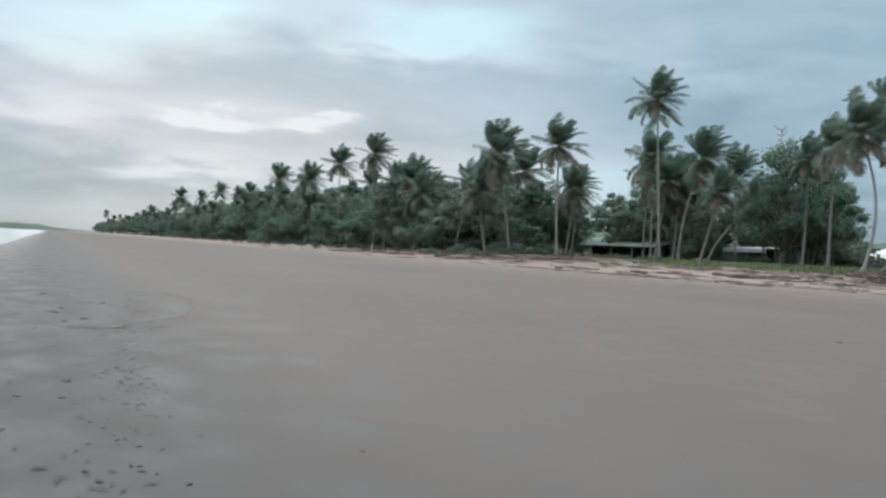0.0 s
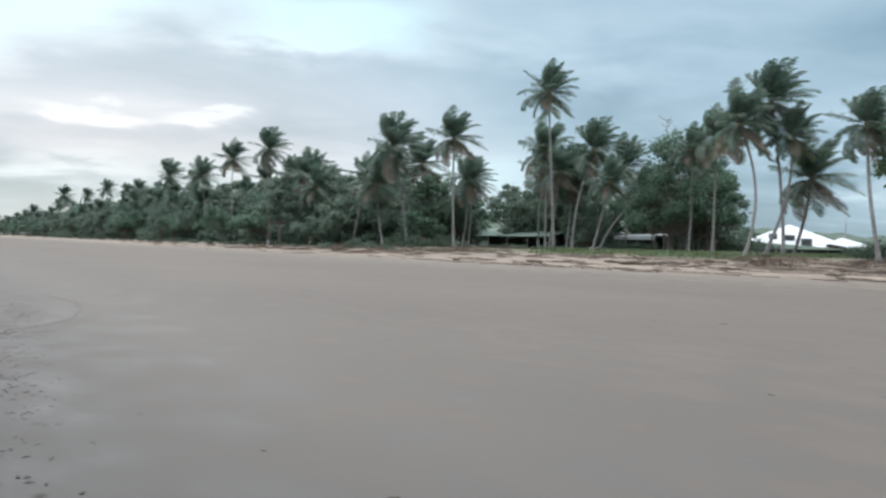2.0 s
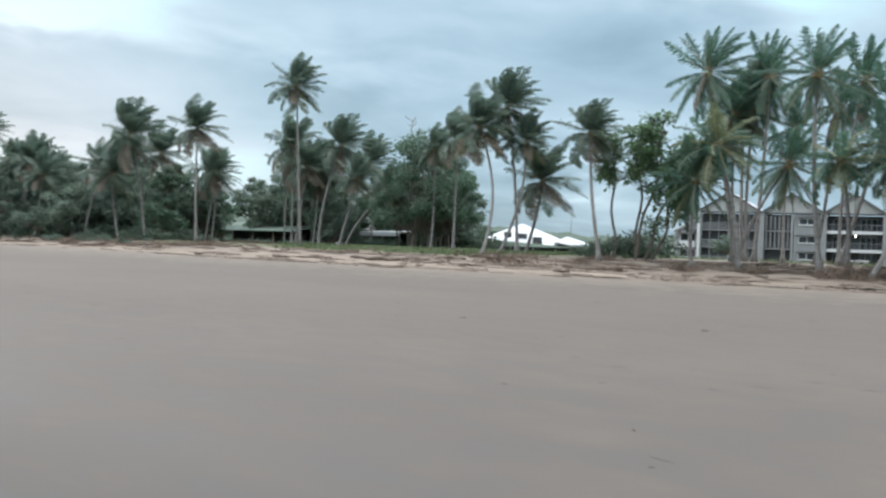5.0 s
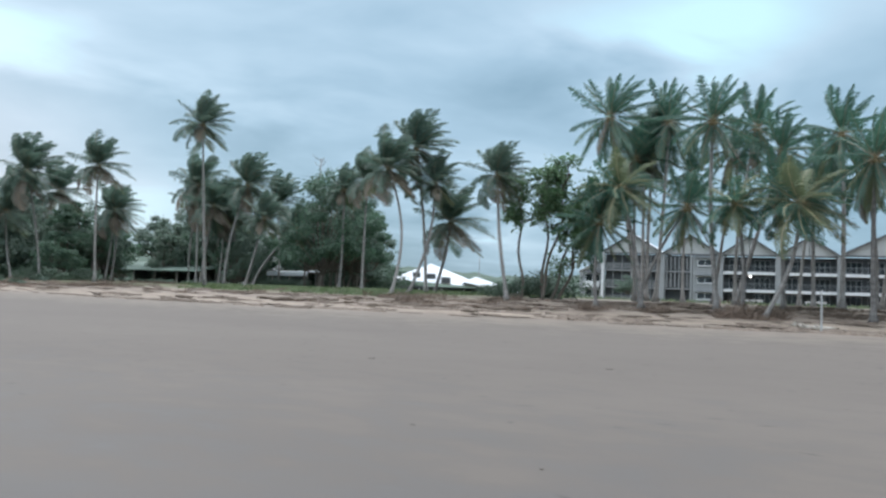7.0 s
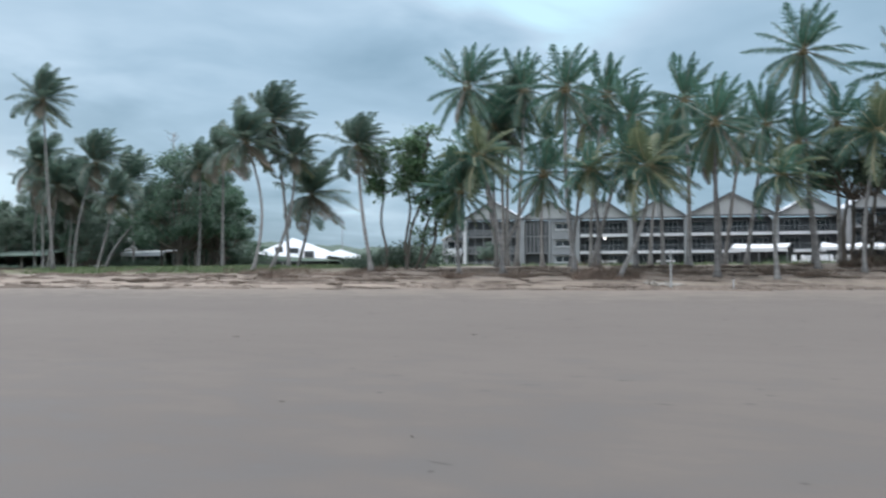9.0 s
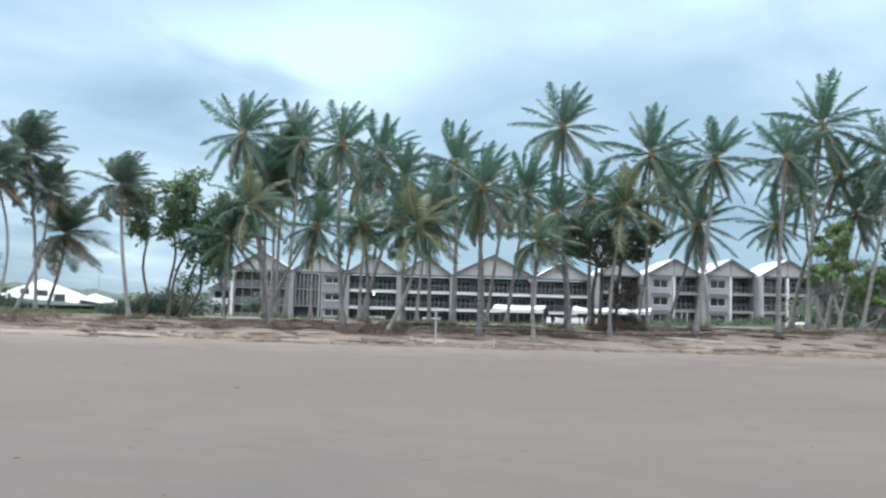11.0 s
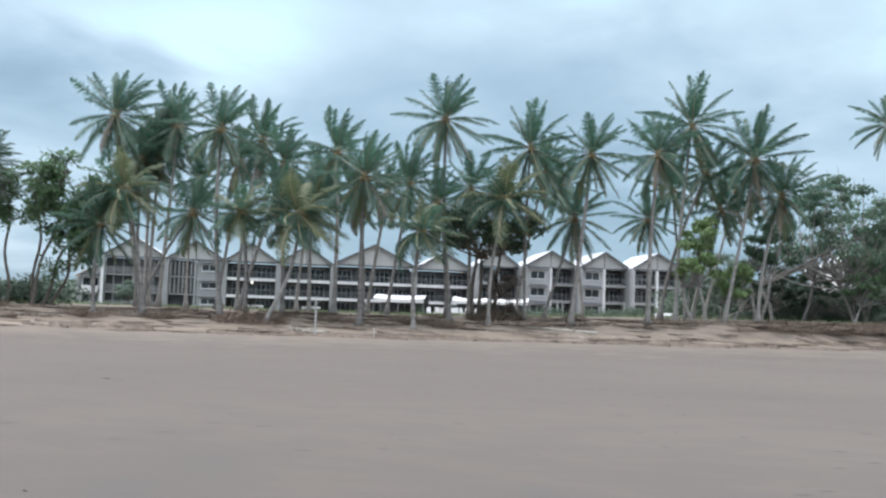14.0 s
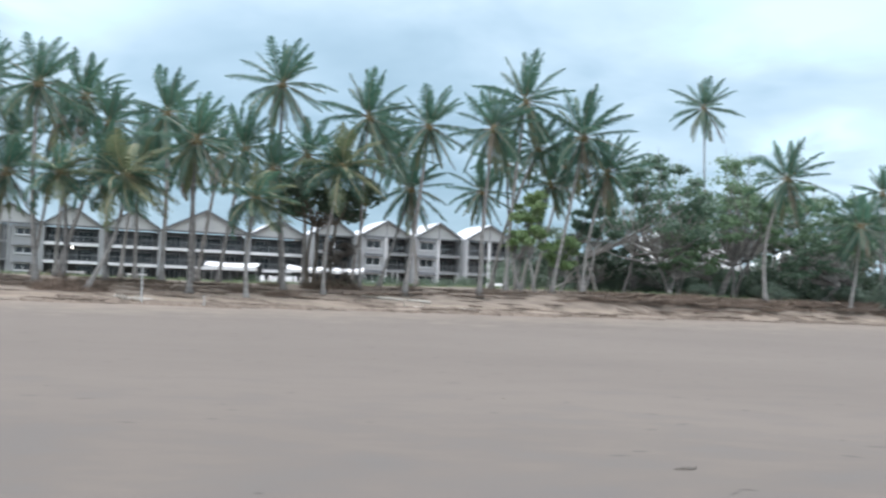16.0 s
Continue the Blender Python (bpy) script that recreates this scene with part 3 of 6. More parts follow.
palm(49.0, 142.6, 0.0, -0.0, 15.4, frond=4.3, bend=0.0)
palm(50.0, 133.6, 2.3, -0.9, 10.8, frond=4.6, bend=0.0)
palm(56.0, 168.4, 6.1, -2.1, 12.6, frond=4.8, bend=0.0)
palm(50.0, 95.5, -1.5, 0.8, 11.8, frond=4.9, bend=0.0)
palm(49.0, 99.8, -0.8, 0.4, 7.6, frond=4.2, bend=0.0)
palm(50.0, 84.5, -0.2, 0.1, 11.9, frond=3.9, bend=0.0)
palm(60.0, 97.9, 0.2, -0.1, 8.6, frond=3.6, bend=0.0)
palm(50.0, 66.6, -0.6, 0.5, 14.4, frond=3.3, bend=0.0)
palm(60.0, 81.5, -0.2, 0.1, 10.8, frond=4.5, bend=0.0)
palm(56.0, 71.6, 1.5, -1.2, 10.0, frond=3.9, bend=0.0)
palm(52.0, 63.6, 1.1, -0.9, 6.2, frond=2.7, bend=0.0)
palm(49.0, 43.7, -0.3, 0.3, 9.2, frond=3.5, bend=0.7)
palm(53.0, 43.7, -0.7, 0.8, 11.0, frond=3.6, bend=0.0)
palm(51.0, 43.7, 1.1, -1.3, 8.3, frond=2.7, bend=0.4)
palm(55.0, 44.5, 0.7, -0.9, 5.7, frond=3.8, bend=0.0)
palm(49.0, 33.5, -0.5, 0.7, 8.2, frond=2.7, bend=-0.3)
palm(57.0, 28.3, -1.0, 1.8, 12.7, frond=3.7, bend=0.0)
palm(60.0, 28.3, 0.3, -0.6, 12.9, frond=3.5, bend=0.0)
palm(50.0, 19.8, -0.2, 0.4, 10.9, frond=3.1, bend=0.0)
palm(58.0, 21.8, 0.4, -1.1, 11.6, frond=3.4, bend=0.0)
palm(49.0, 24.0, -0.6, 1.2, 7.1, frond=3.4, bend=0.2, kind=7, label="yellow-green coconut palm with long radiating leaves")
palm(48.5, 26.7, 0.1, -0.1, 5.2, frond=3.0, bend=0.0)
palm(54.0, 26.6, 1.2, -2.6, 6.2, frond=3.2, bend=0.0)
palm(49.0, 18.0, -0.1, 0.4, 6.1, frond=3.0, bend=0.0, kind=7, label="yellow-green coconut palm with long radiating leaves")
palm(48.0, 16.5, 0.5, -1.6, 6.1, frond=3.6, bend=0.6, kind=7, label="yellow-green coconut palm with long radiating leaves")
palm(54.0, 14.2, -0.0, 0.1, 10.0, frond=3.1, bend=0.0)
palm(50.0, 11.6, 0.0, -0.0, 8.5, frond=3.2, bend=0.0)
palm(53.0, 17.1, -0.1, 0.3, 7.1, frond=2.7, bend=0.0)
palm(56.0, 16.3, -0.0, 0.1, 6.9, frond=2.8, bend=0.0)
palm(50.0, 8.5, 0.0, -0.3, 5.5, frond=3.0, bend=0.0, kind=7, label="yellow-green coconut palm with long radiating leaves")
palm(58.0, 7.7, -0.1, 0.5, 12.8, frond=3.5, bend=0.0)
palm(55.0, 7.2, -0.1, 0.9, 7.3, frond=2.7, bend=0.0)
palm(54.0, 4.7, 0.1, -0.8, 7.6, frond=3.7, bend=0.0, kind=7, label="yellow-green coconut palm with long radiating leaves")
palm(57.0, 2.7, 0.0, -0.1, 11.0, frond=3.5, bend=0.0)
palm(56.0, -0.1, -0.0, -1.1, 10.6, frond=3.1, bend=0.0)
palm(60.0, 1.6, 0.0, -1.9, 6.6, frond=3.2, bend=0.0)
palm(58.0, -4.9, -0.0, -0.5, 10.9, frond=3.3, bend=0.0)
palm(61.0, -6.9, -0.1, -0.9, 13.0, frond=3.9, bend=0.0)
palm(63.0, -5.3, 0.0, 0.1, 6.8, frond=2.7, bend=0.0)
palm(61.0, -10.0, -0.3, -1.8, 10.7, frond=4.1, bend=0.0)
palm(62.0, -12.3, -0.3, -1.4, 8.3, frond=3.4, bend=0.0)
palm(66.0, -8.6, -0.3, -1.9, 7.7, frond=3.2, bend=0.0)
palm(88.0, -29.7, 0.2, 0.6, 18.9, frond=3.8, bend=0.0)
palm(67.0, -27.2, -0.5, -1.2, 9.3, frond=3.7, bend=-0.8)
palm(68.0, -34.1, -0.3, -0.6, 6.6, frond=3.4, bend=0.0)
palm(74.0, -39.8, 0.0, 0.1, 9.3, frond=2.7, bend=0.0)
palm(62.0, 30.0, 0.1, -0.3, 12.3, frond=3.5, bend=0.0)
palm(64.0, 28.0, 0.2, -0.4, 9.7, frond=3.2, bend=0.0)
palm(60.0, 24.1, 0.4, -1.1, 10.5, frond=3.3, bend=0.0)
palm(56.0, 21.0, 0.8, -2.4, 9.7, frond=3.0, bend=0.0)
palm(62.0, 19.0, 0.3, -1.1, 9.3, frond=3.3, bend=0.0)
palm(60.0, 13.8, -0.2, 0.7, 8.4, frond=3.2, bend=0.0)
palm(66.0, 14.8, 0.3, -1.2, 9.2, frond=3.1, bend=0.0)
palm(57.0, 11.5, 0.2, -1.2, 8.5, frond=3.1, bend=0.0)
palm(62.0, 6.8, -0.0, 0.1, 8.9, frond=3.2, bend=0.0)
palm(66.0, 3.8, 0.1, -1.9, 10.8, frond=3.0, bend=0.0)
palm(68.0, -1.0, 0.0, 1.7, 9.7, frond=2.9, bend=0.0)
palm(68.0, -8.5, 0.1, 1.1, 9.5, frond=3.0, bend=0.0)
palm(64.0, -6.2, -0.4, -3.0, 10.1, frond=3.0, bend=0.0)
palm(70.0, -10.0, -0.4, -2.2, 9.7, frond=3.3, bend=0.0)
palm(60.0, 29.9, -0.1, 0.2, 10.3, frond=3.4, bend=0.0)
palm(62.0, 30.3, -0.0, 0.1, 10.8, frond=3.5, bend=0.0)
palm(56.0, 53.2, 0.1, -0.1, 9.5, frond=3.1, bend=0.0)
palm(62.0, 80.2, -0.1, 0.1, 8.5, frond=3.8, bend=0.0)
palm(66.0, 75.1, -0.3, 0.3, 9.1, frond=4.0, bend=0.0)
palm(60.0, 109.6, -0.5, 0.3, 11.3, frond=4.7, bend=0.0)
palm(58.0, 114.1, -1.2, 0.6, 10.6, frond=4.8, bend=0.0)
palm(58.0, 69.8, 3.1, -2.7, 5.9, frond=3.2, bend=0.0)
palm(57.0, 76.7, 0.8, -0.6, 8.2, frond=3.7, bend=0.0)
palm(60.0, 77.7, 0.3, -0.2, 8.0, frond=3.9, bend=0.0)
palm(58.0, 57.9, 0.1, -0.1, 9.0, frond=2.7, bend=0.0)
palm(62.0, 102.6, 0.4, -0.8, 8.6, frond=4.2, bend=0.3, label="bushy wind-blown palm before a dark thicket")
palm(66.0, 91.0, 0.3, -0.6, 9.8, frond=4.2, bend=-0.3, label="bushy wind-blown palm before a dark thicket")
palm(64.0, 81.0, 0.3, -0.5, 8.2, frond=4.0, bend=0.2, label="bushy wind-blown palm before a dark thicket")


# ---- broad-leaved trees, shrubs and brush ----
def leaf_cloud(rnd, centres, count, size, flat=0.6):
    """Leaf blades in clumps: vertices and faces."""
    vs, fs = [], []
    for _ in range(count):
        c, r = centres[rnd.randrange(len(centres))]
        v = Vector((rnd.gauss(0, 1), rnd.gauss(0, 1), rnd.gauss(0, 1))).normalized()
        p = c + Vector((v.x * r, v.y * r, v.z * r * flat)) * min(1.5, abs(rnd.gauss(0.78, 0.3)))
        n = (v + Vector((rnd.uniform(-1, 1), rnd.uniform(-1, 1), rnd.uniform(-0.3, 1.2)))).normalized()
        a = n.cross(Vector((rnd.uniform(-1, 1), rnd.uniform(-1, 1), rnd.uniform(-0.6, 0.2)))).normalized()
        b = n.cross(a)
        s = size * rnd.uniform(0.7, 1.35)
        o = len(vs)
        vs += [p - a * s, p + b * s * 0.5 - a * 0.1 * s, p + a * s - n * s * 0.25, p - b * s * 0.5 - a * 0.1 * s]
        fs.append((o, o + 1, o + 2, o + 3))
    return vs, fs


def tree_parts(seed, width, height, clear, leaves, leaf, clumps, clump=0.32, stems=1, spread=0.35, slim=1.0, flat=0.6, lean=0.3):
    """Meshes of a tree: a forked trunk with limbs, and a crown of leaf clumps with gaps."""
    rnd = random.Random(seed)
    centres, limbs = [], []
    roots = [Vector((rnd.uniform(-1, 1) * spread * (stems > 1), rnd.uniform(-1, 1) * spread * 2 * (stems > 1), 0)) for _ in range(stems)]
    for i in range(clumps):
        a, r = i * 2.4 + rnd.uniform(-0.4, 0.4), (rnd.random() ** 0.6) * 0.5 * width
        h = clear + (height - clear) * (0.12 + 0.78 * rnd.random()) * (1 - 0.45 * (2 * r / width) ** 2)
        c = Vector((r * math.cos(a), r * math.sin(a), h)) + WIND * 0.2 * width * (h / height - 0.5)
        centres.append((c, clump * width * rnd.uniform(0.3, 0.85)))
    for j, root in enumerate(roots):
        fork = root + Vector((rnd.uniform(-lean, lean), rnd.uniform(-lean, lean), clear * rnd.uniform(0.75, 1.0)))
        mid = root.lerp(fork, 0.5) + Vector((rnd.uniform(-0.2, 0.2), rnd.uniform(-0.2, 0.2), 0))
        thick = (0.012 * height + 0.05) * slim
        limbs.append(tube([root - Vector((0, 0, 0.3)), root.lerp(mid, 0.25), mid, fork], [thick * 1.7, thick * 1.15, thick, thick * 0.85], 8))
        for c, r in centres[j::stems]:
            k = fork.lerp(c, 0.5) + Vector((rnd.uniform(-0.4, 0.4), rnd.uniform(-0.4, 0.4), rnd.uniform(-0.5, 0.1)))
            limbs.append(tube([fork, k, c, c + (c - k) * 0.25], [thick * 0.7, thick * 0.42, thick * 0.2, 0.01], 5, cap=False))
    return (mesh_of("trunk", *merged(limbs), BARK, smooth=True), mesh_of("crown", *leaf_cloud(rnd, centres, leaves, leaf, flat), LEAF))


def tree(name, x, y, meshes, label, category="tree", group="", mat=None, scale=(1, 1, 1), turn=0.0, bark=None):
    t = thing(name, x, y, ground_z(x, y) - 0.05, label, category, group)
    m = Matrix.Rotation(turn, 4, "Z") @ Matrix.Diagonal((*scale, 1))
    trunk = part("trunk", meshes[0], t, m=m)
    if bark:
        trunk.data.materials[0] = bark
    crown = part("crown", meshes[1], t, m=m)
    if mat:
        crown.data.materials[0] = mat
    return t


tree("broadleaf_tree", 60, 61.5, tree_parts(11, 8.4, 11.8, 1.8, 10000, 0.17, 44, 0.21, stems=5, spread=1.3, slim=0.6), "dense green broad-leaved tree with several thin trunks", group="beach trees")
tree("broadleaf_tree", 65, 62.5, tree_parts(21, 6.5, 11.0, 2.0, 6500, 0.17, 34, 0.22, stems=3, spread=0.9, slim=0.6), "tall green broad-leaved tree with thin trunks", group="beach trees")
tree("broadleaf_tree", 64.5, 66.5, tree_parts(22, 7.5, 10.5, 2.0, 7000, 0.17, 36, 0.22, stems=3, spread=0.9, slim=0.6), "leafy broad-leaved tree behind leaning palms", group="beach trees", mat=LEAF_DARK)
tree("broadleaf_tree", 72, 79.0, tree_parts(23, 8.0, 9.6, 1.8, 7000, 0.17, 36, 0.22, stems=3, spread=0.9, slim=0.6), "leafy broad-leaved tree behind a tall palm", group="beach trees")


def winding_tree(seed, stems, leaf):
    """A tree of winding stems whose forking twigs each end in a rosette of large leaves."""
    rnd = random.Random(seed)
    limbs, vs, fs = [], [], []

    def rosette(c, axis):
        for k in range(rnd.randrange(18, 27)):
            d = (Vector((rnd.gauss(0, 1), rnd.gauss(0, 1), rnd.gauss(0, 0.7))).normalized() + axis * 0.35 + WIND * 0.25).normalized()
            w = d.cross(Vector((rnd.uniform(-0.5, 0.5), rnd.uniform(-0.5, 0.5), 1))).normalized()
            s = leaf * rnd.uniform(0.7, 1.3)
            p = c + d * s * rnd.uniform(0.1, 0.9) + Vector((rnd.gauss(0, 0.1), rnd.gauss(0, 0.1), rnd.gauss(0, 0.08)))
            o = len(vs)
            vs.extend([p, p + d * s * 0.65 + w * s * 0.3, p + d * s - Vector((0, 0, s * 0.12)), p + d * s * 0.65 - w * s * 0.3])
            fs.append((o, o + 1, o + 2, o + 3))

    for dx, dy, h, lean, low in stems:
        n = 12
        path = []
        for i in range(n + 1):
            s = i / n
            sway = 0.42 * math.sin(s * 10.5 + dy * 3) * (0.35 + 0.65 * s)
            path.append(Vector((dx + 0.3 * math.sin(s * 6 + dx), dy + lean * s ** 1.3 + sway, h * s - 0.3)))
        limbs.append(tube(path, [0.085 * (1 - 0.7 * i / n) + 0.025 for i in range(n + 1)], 7))
        for i in range(4, n + 1):
            if i / n < low and rnd.random() < 0.8:
                continue
            for _ in range(1 if i / n < low else 3):
                d = Vector((rnd.uniform(-1, 1), rnd.uniform(-1, 1), rnd.uniform(-0.25, 0.6))).normalized() * rnd.uniform(0.6, 1.7) * (1.15 - 0.35 * i / n)
                c = path[i] + d
                k = path[i].lerp(c, 0.5) + Vector((rnd.uniform(-0.12, 0.12), rnd.uniform(-0.12, 0.12), -0.15))
                limbs.append(tube([path[i], k, c], [0.05, 0.035, 0.015], 5, cap=False))
                rosette(c, d.normalized())
                for _ in range(5):
                    e = c + Vector((rnd.uniform(-1, 1), rnd.uniform(-1, 1), rnd.uniform(-0.45, 0.7))).normalized() * rnd.uniform(0.22, 0.5)
                    limbs.append(tube([k, c.lerp(e, 0.4), e], [0.022, 0.018, 0.008], 4, cap=False))
                    rosette(e, (e - c).normalized())
    return (mesh_of("trunk", *merged(limbs), BARK, smooth=True), mesh_of("crown", vs, fs, LEAF_DARK))


tree("sea_almond_tree", 52, 33.3, winding_tree(12, ((0, 1.25, 8.5, 0.2, 0.66), (0.4, -0.2, 9.0, -0.6, 0.60), (-0.3, -0.6, 8.6, -2.4, 0.60), (0.2, -0.9, 7.6, -4.0, 0.55), (0.3, -1.6, 6.8, -3.0, 0.5)), 0.30), "open sea almond tree with twisting trunks and clumped leaves", group="beach trees", mat=LEAF_GROVE)
tree("dead_shrub", 57.2, 4.2, tree_parts(90, 2.2, 3.9, 0.2, 1700, 0.11, 16, 0.26, stems=5, spread=0.6, slim=0.7), "withered brown thicket of dead leaves among the trunks", "shrub", mat=WITHERED)
tree("broadleaf_tree", 58, 5.3, tree_parts(13, 6.2, 9.8, 4.2, 5200, 0.17, 30, 0.22, stems=3, spread=0.6, slim=0.7), "dark green broad-leaved tree among the palms", group="beach trees", mat=LEAF_DARK)
tree("broadleaf_tree", 61.5, -8.4, tree_parts(14, 3.6, 7.6, 2.6, 3600, 0.17, 26, 0.2, stems=3, spread=0.5, slim=0.6, lean=0.8), "bright green young broad-leaved tree among the palms", group="beach trees", bark=TRUNK, mat=LEAF_BRIGHT)
tree("broadleaf_tree", 63.0, -10.9, tree_parts(19, 2.8, 5.2, 1.2, 2200, 0.16, 18, 0.22, stems=3, spread=0.5, slim=0.6, lean=0.6), "low bright green sapling beside a leaning palm", group="beach trees", bark=TRUNK, mat=LEAF_BRIGHT)
tree("broadleaf_tree", 66.0, -13.6, tree_parts(20, 2.6, 8.6, 3.6, 2000, 0.16, 18, 0.22, stems=2, spread=0.4, slim=0.6, lean=0.8), "slim green broad-leaved tree between leaning palms", group="beach trees", bark=TRUNK, mat=LEAF)


def grove_tree(x, y, seed, width, height, clear, leaves, stems, mat, label):
    """A spreading tree on leaning pale stems, its leaves in flat layers with gaps between."""
    me = tree_parts(seed, width, height, clear, leaves, 0.18, 60, 0.145, stems=stems, spread=1.7, slim=0.58, flat=0.45, lean=1.3)
    tree("broadleaf_tree", x, y, me, label, group="beach trees", bark=TRUNK, mat=mat)


grove_tree(70, -18.6, 15, 10.5, 12.0, 3.2, 5600, 5, LEAF, "wide spreading broad-leaved tree behind the bank")
grove_tree(79, -23.0, 25, 12.0, 12.4, 4.6, 3600, 3, LEAF, "tall spreading broad-leaved tree at the back of the grove")
grove_tree(80, -31.0, 26, 12.0, 12.2, 4.6, 3600, 3, LEAF, "tall spreading broad-leaved tree at the back of the grove")
grove_tree(73, -26.5, 16, 10.5, 12.3, 3.4, 5200, 4, LEAF_GROVE, "wide spreading broad-leaved tree with pale limbs")
grove_tree(76, -35.0, 17, 10.0, 11.2, 3.0, 5000, 5, LEAF_GROVE, "leafy broad-leaved tree beside leaning palms")
grove_tree(80, -45.0, 18, 10.5, 10.4, 3.0, 5200, 4, LEAF, "leafy broad-leaved tree at the edge of the grove")
grove_tree(73.5, -15.2, 29, 5.2, 6.4, 0.8, 2600, 4, LEAF_DARK, "dark leafy thicket tree behind leaning palms")
grove_tree(75.0, -18.5, 30, 4.6, 5.2, 0.6, 2000, 3, LEAF_DARK, "dark leafy thicket tree behind leaning palms")
grove_tree(70.5, -22.6, 27, 5.0, 6.2, 1.6, 1900, 3, LEAF_GROVE, "low leafy tree under the spreading crowns")
grove_tree(72.0, -33.0, 28, 5.0, 6.0, 1.6, 1700, 3, LEAF, "low leafy tree under the spreading crowns")

BELT = [tree_parts(30 + i, w, h, c, 4200, 0.23, 26, 0.27, stems=2, spread=0.8, slim=0.8) for i, (w, h, c) in enumerate(((6.5, 9.5, 2.8), (7.5, 8.5, 2.4), (6.0, 10.5, 3.6), (8.0, 8.0, 2.2)))]
for i, me in enumerate(BELT):
    me[1].materials[0] = (LEAF_HAZE, LEAF_HAZE, LEAF_HAZE, LEAF)[i]
SHRUBS = [tree_parts(50 + i, w, h, 0.25, 1300, 0.15, 10, 0.42) for i, (w, h) in enumerate(((3.6, 2.4), (4.4, 1.9), (3.0, 3.0)))]
for i, me in enumerate(SHRUBS):
    me[1].materials[0] = (LEAF_HAZE, LEAF_DARK, LEAF_BRIGHT)[i]


THICKET = [tree_parts(60 + i, w, h, 0.9, 7500, 0.17, 46, 0.2, stems=4, spread=1.2, slim=0.5) for i, (w, h) in enumerate(((6.5, 10.0), (7.0, 9.0), (5.5, 11.0)))]
for me in THICKET[:2]:
    me[1].materials[0] = LEAF_HAZE
for i, (tx, ty, th) in enumerate(((72, 102.5, 11.2), (64.5, 107, 9.8), (62.5, 105, 8.6), (69, 98.5, 9.6), (72, 97, 10.4), (70, 93, 10.8), (73, 91.5, 11.6), (69, 87.5, 11.0), (73, 86, 5.2), (70, 82.5, 5.0), (74, 81, 11.6), (75, 79.5, 11.6), (73, 75.5, 11.4), (74, 70.8, 11.6), (72, 68.5, 11.0), (68, 65.5, 9.6), (64, 134, 13.6), (66, 128, 13.0), (63, 123, 12.8), (67, 118, 12.6), (64, 113.5, 11.8), (58, 118, 11.4), (57.5, 109, 10.8), (56.5, 102.5, 10.2), (57, 124, 12.0), (55, 113, 9.0), (76, 133, 7.0), (79, 127, 7.0), (76, 121, 7.0), (82, 117, 7.0), (78, 140, 8.0), (83, 111, 6.5), (62, 79, 6.0), (60, 74.5, 5.6), (64, 78.5, 5.4))):
    k = th / (10.0, 9.0, 11.0)[i % 3]
    tree("broadleaf_tree", tx, ty, THICKET[i % 3], "thick green broad-leaved tree crowding behind the palms", group="thicket trees", scale=(k * 0.95, k * 0.95, k), turn=ty)


def plant_belt():
    """The dense green belt behind the beach, thinning where the houses stand."""
    rnd = random.Random(5)
    y = 113.0
    while y < 1150:
        step = 3.6 + y * 0.012
        for row in range(3):
            if row == 0 and rnd.random() < 0.4:
                continue
            u = 9.5 + row * 8 + rnd.uniform(-2.5, 2.5)
            k = rnd.uniform(0.7, 1.25) * (0.7 if row == 0 else 1.05) * (1.0 + min(0.25, max(0, y - 100) * 0.002))
            tree("belt_tree", foot(y) + u, y + rnd.uniform(-2, 2), BELT[rnd.randrange(4)], "dense dark green tree in the belt behind the beach", group="belt trees",
                 scale=(k * rnd.uniform(0.9, 1.2), k * rnd.uniform(0.9, 1.2), k), turn=rnd.uniform(0, 6.3))
        y += step
    y = 116.0
    while y < 520:
        for row in range(3):
            k = rnd.uniform(0.9, 1.6)
            tree("shrub", foot(y) + 12 + row * 6 + rnd.uniform(-2, 2), y + rnd.uniform(-1.5, 1.5), SHRUBS[rnd.randrange(2)], "tall shady undergrowth between the tree trunks", "shrub", "undergrowth",
                 scale=(k * 1.2, k * 1.2, k), turn=rnd.uniform(0, 6.3))
        y += 4.2 + y * 0.014
    y = 90.0
    while y < 420:
        for row in range(2):
            k = rnd.uniform(0.22, 0.5)
            tree("shrub", foot(y) + 6.5 + row * 3.2 + rnd.uniform(-1, 1), y + rnd.uniform(-1.2, 1.2), SHRUBS[rnd.randrange(2)], "low green shrub on the bank under the trees", "shrub", "bank shrubs",
                 scale=(k, k, k * rnd.uniform(0.6, 1.0)), turn=rnd.uniform(0, 6.3))
        y += 2.6 + y * 0.012


plant_belt()


def belt_palms():
    """Shorter palms crowding the belt along the beach."""
    rnd = random.Random(77)
    y = 112.0
    while y < 900:
        h = rnd.uniform(6.5, 10.0) + (3.4 if rnd.random() < 0.22 else 0) + (1.5 if y > 150 else 0)
        u = rnd.uniform(8, 20)
        palm(foot(y) + u, y, rnd.uniform(0, 1.6), rnd.uniform(-1.2, 0.4), h, frond=rnd.uniform(3.2, 4.2), bend=rnd.uniform(-0.6, 0.6), label="bushy wind-blown palm crowding the green belt")
        y += rnd.uniform(2.6, 4.6) * (1 + y * 0.006)


belt_palms()

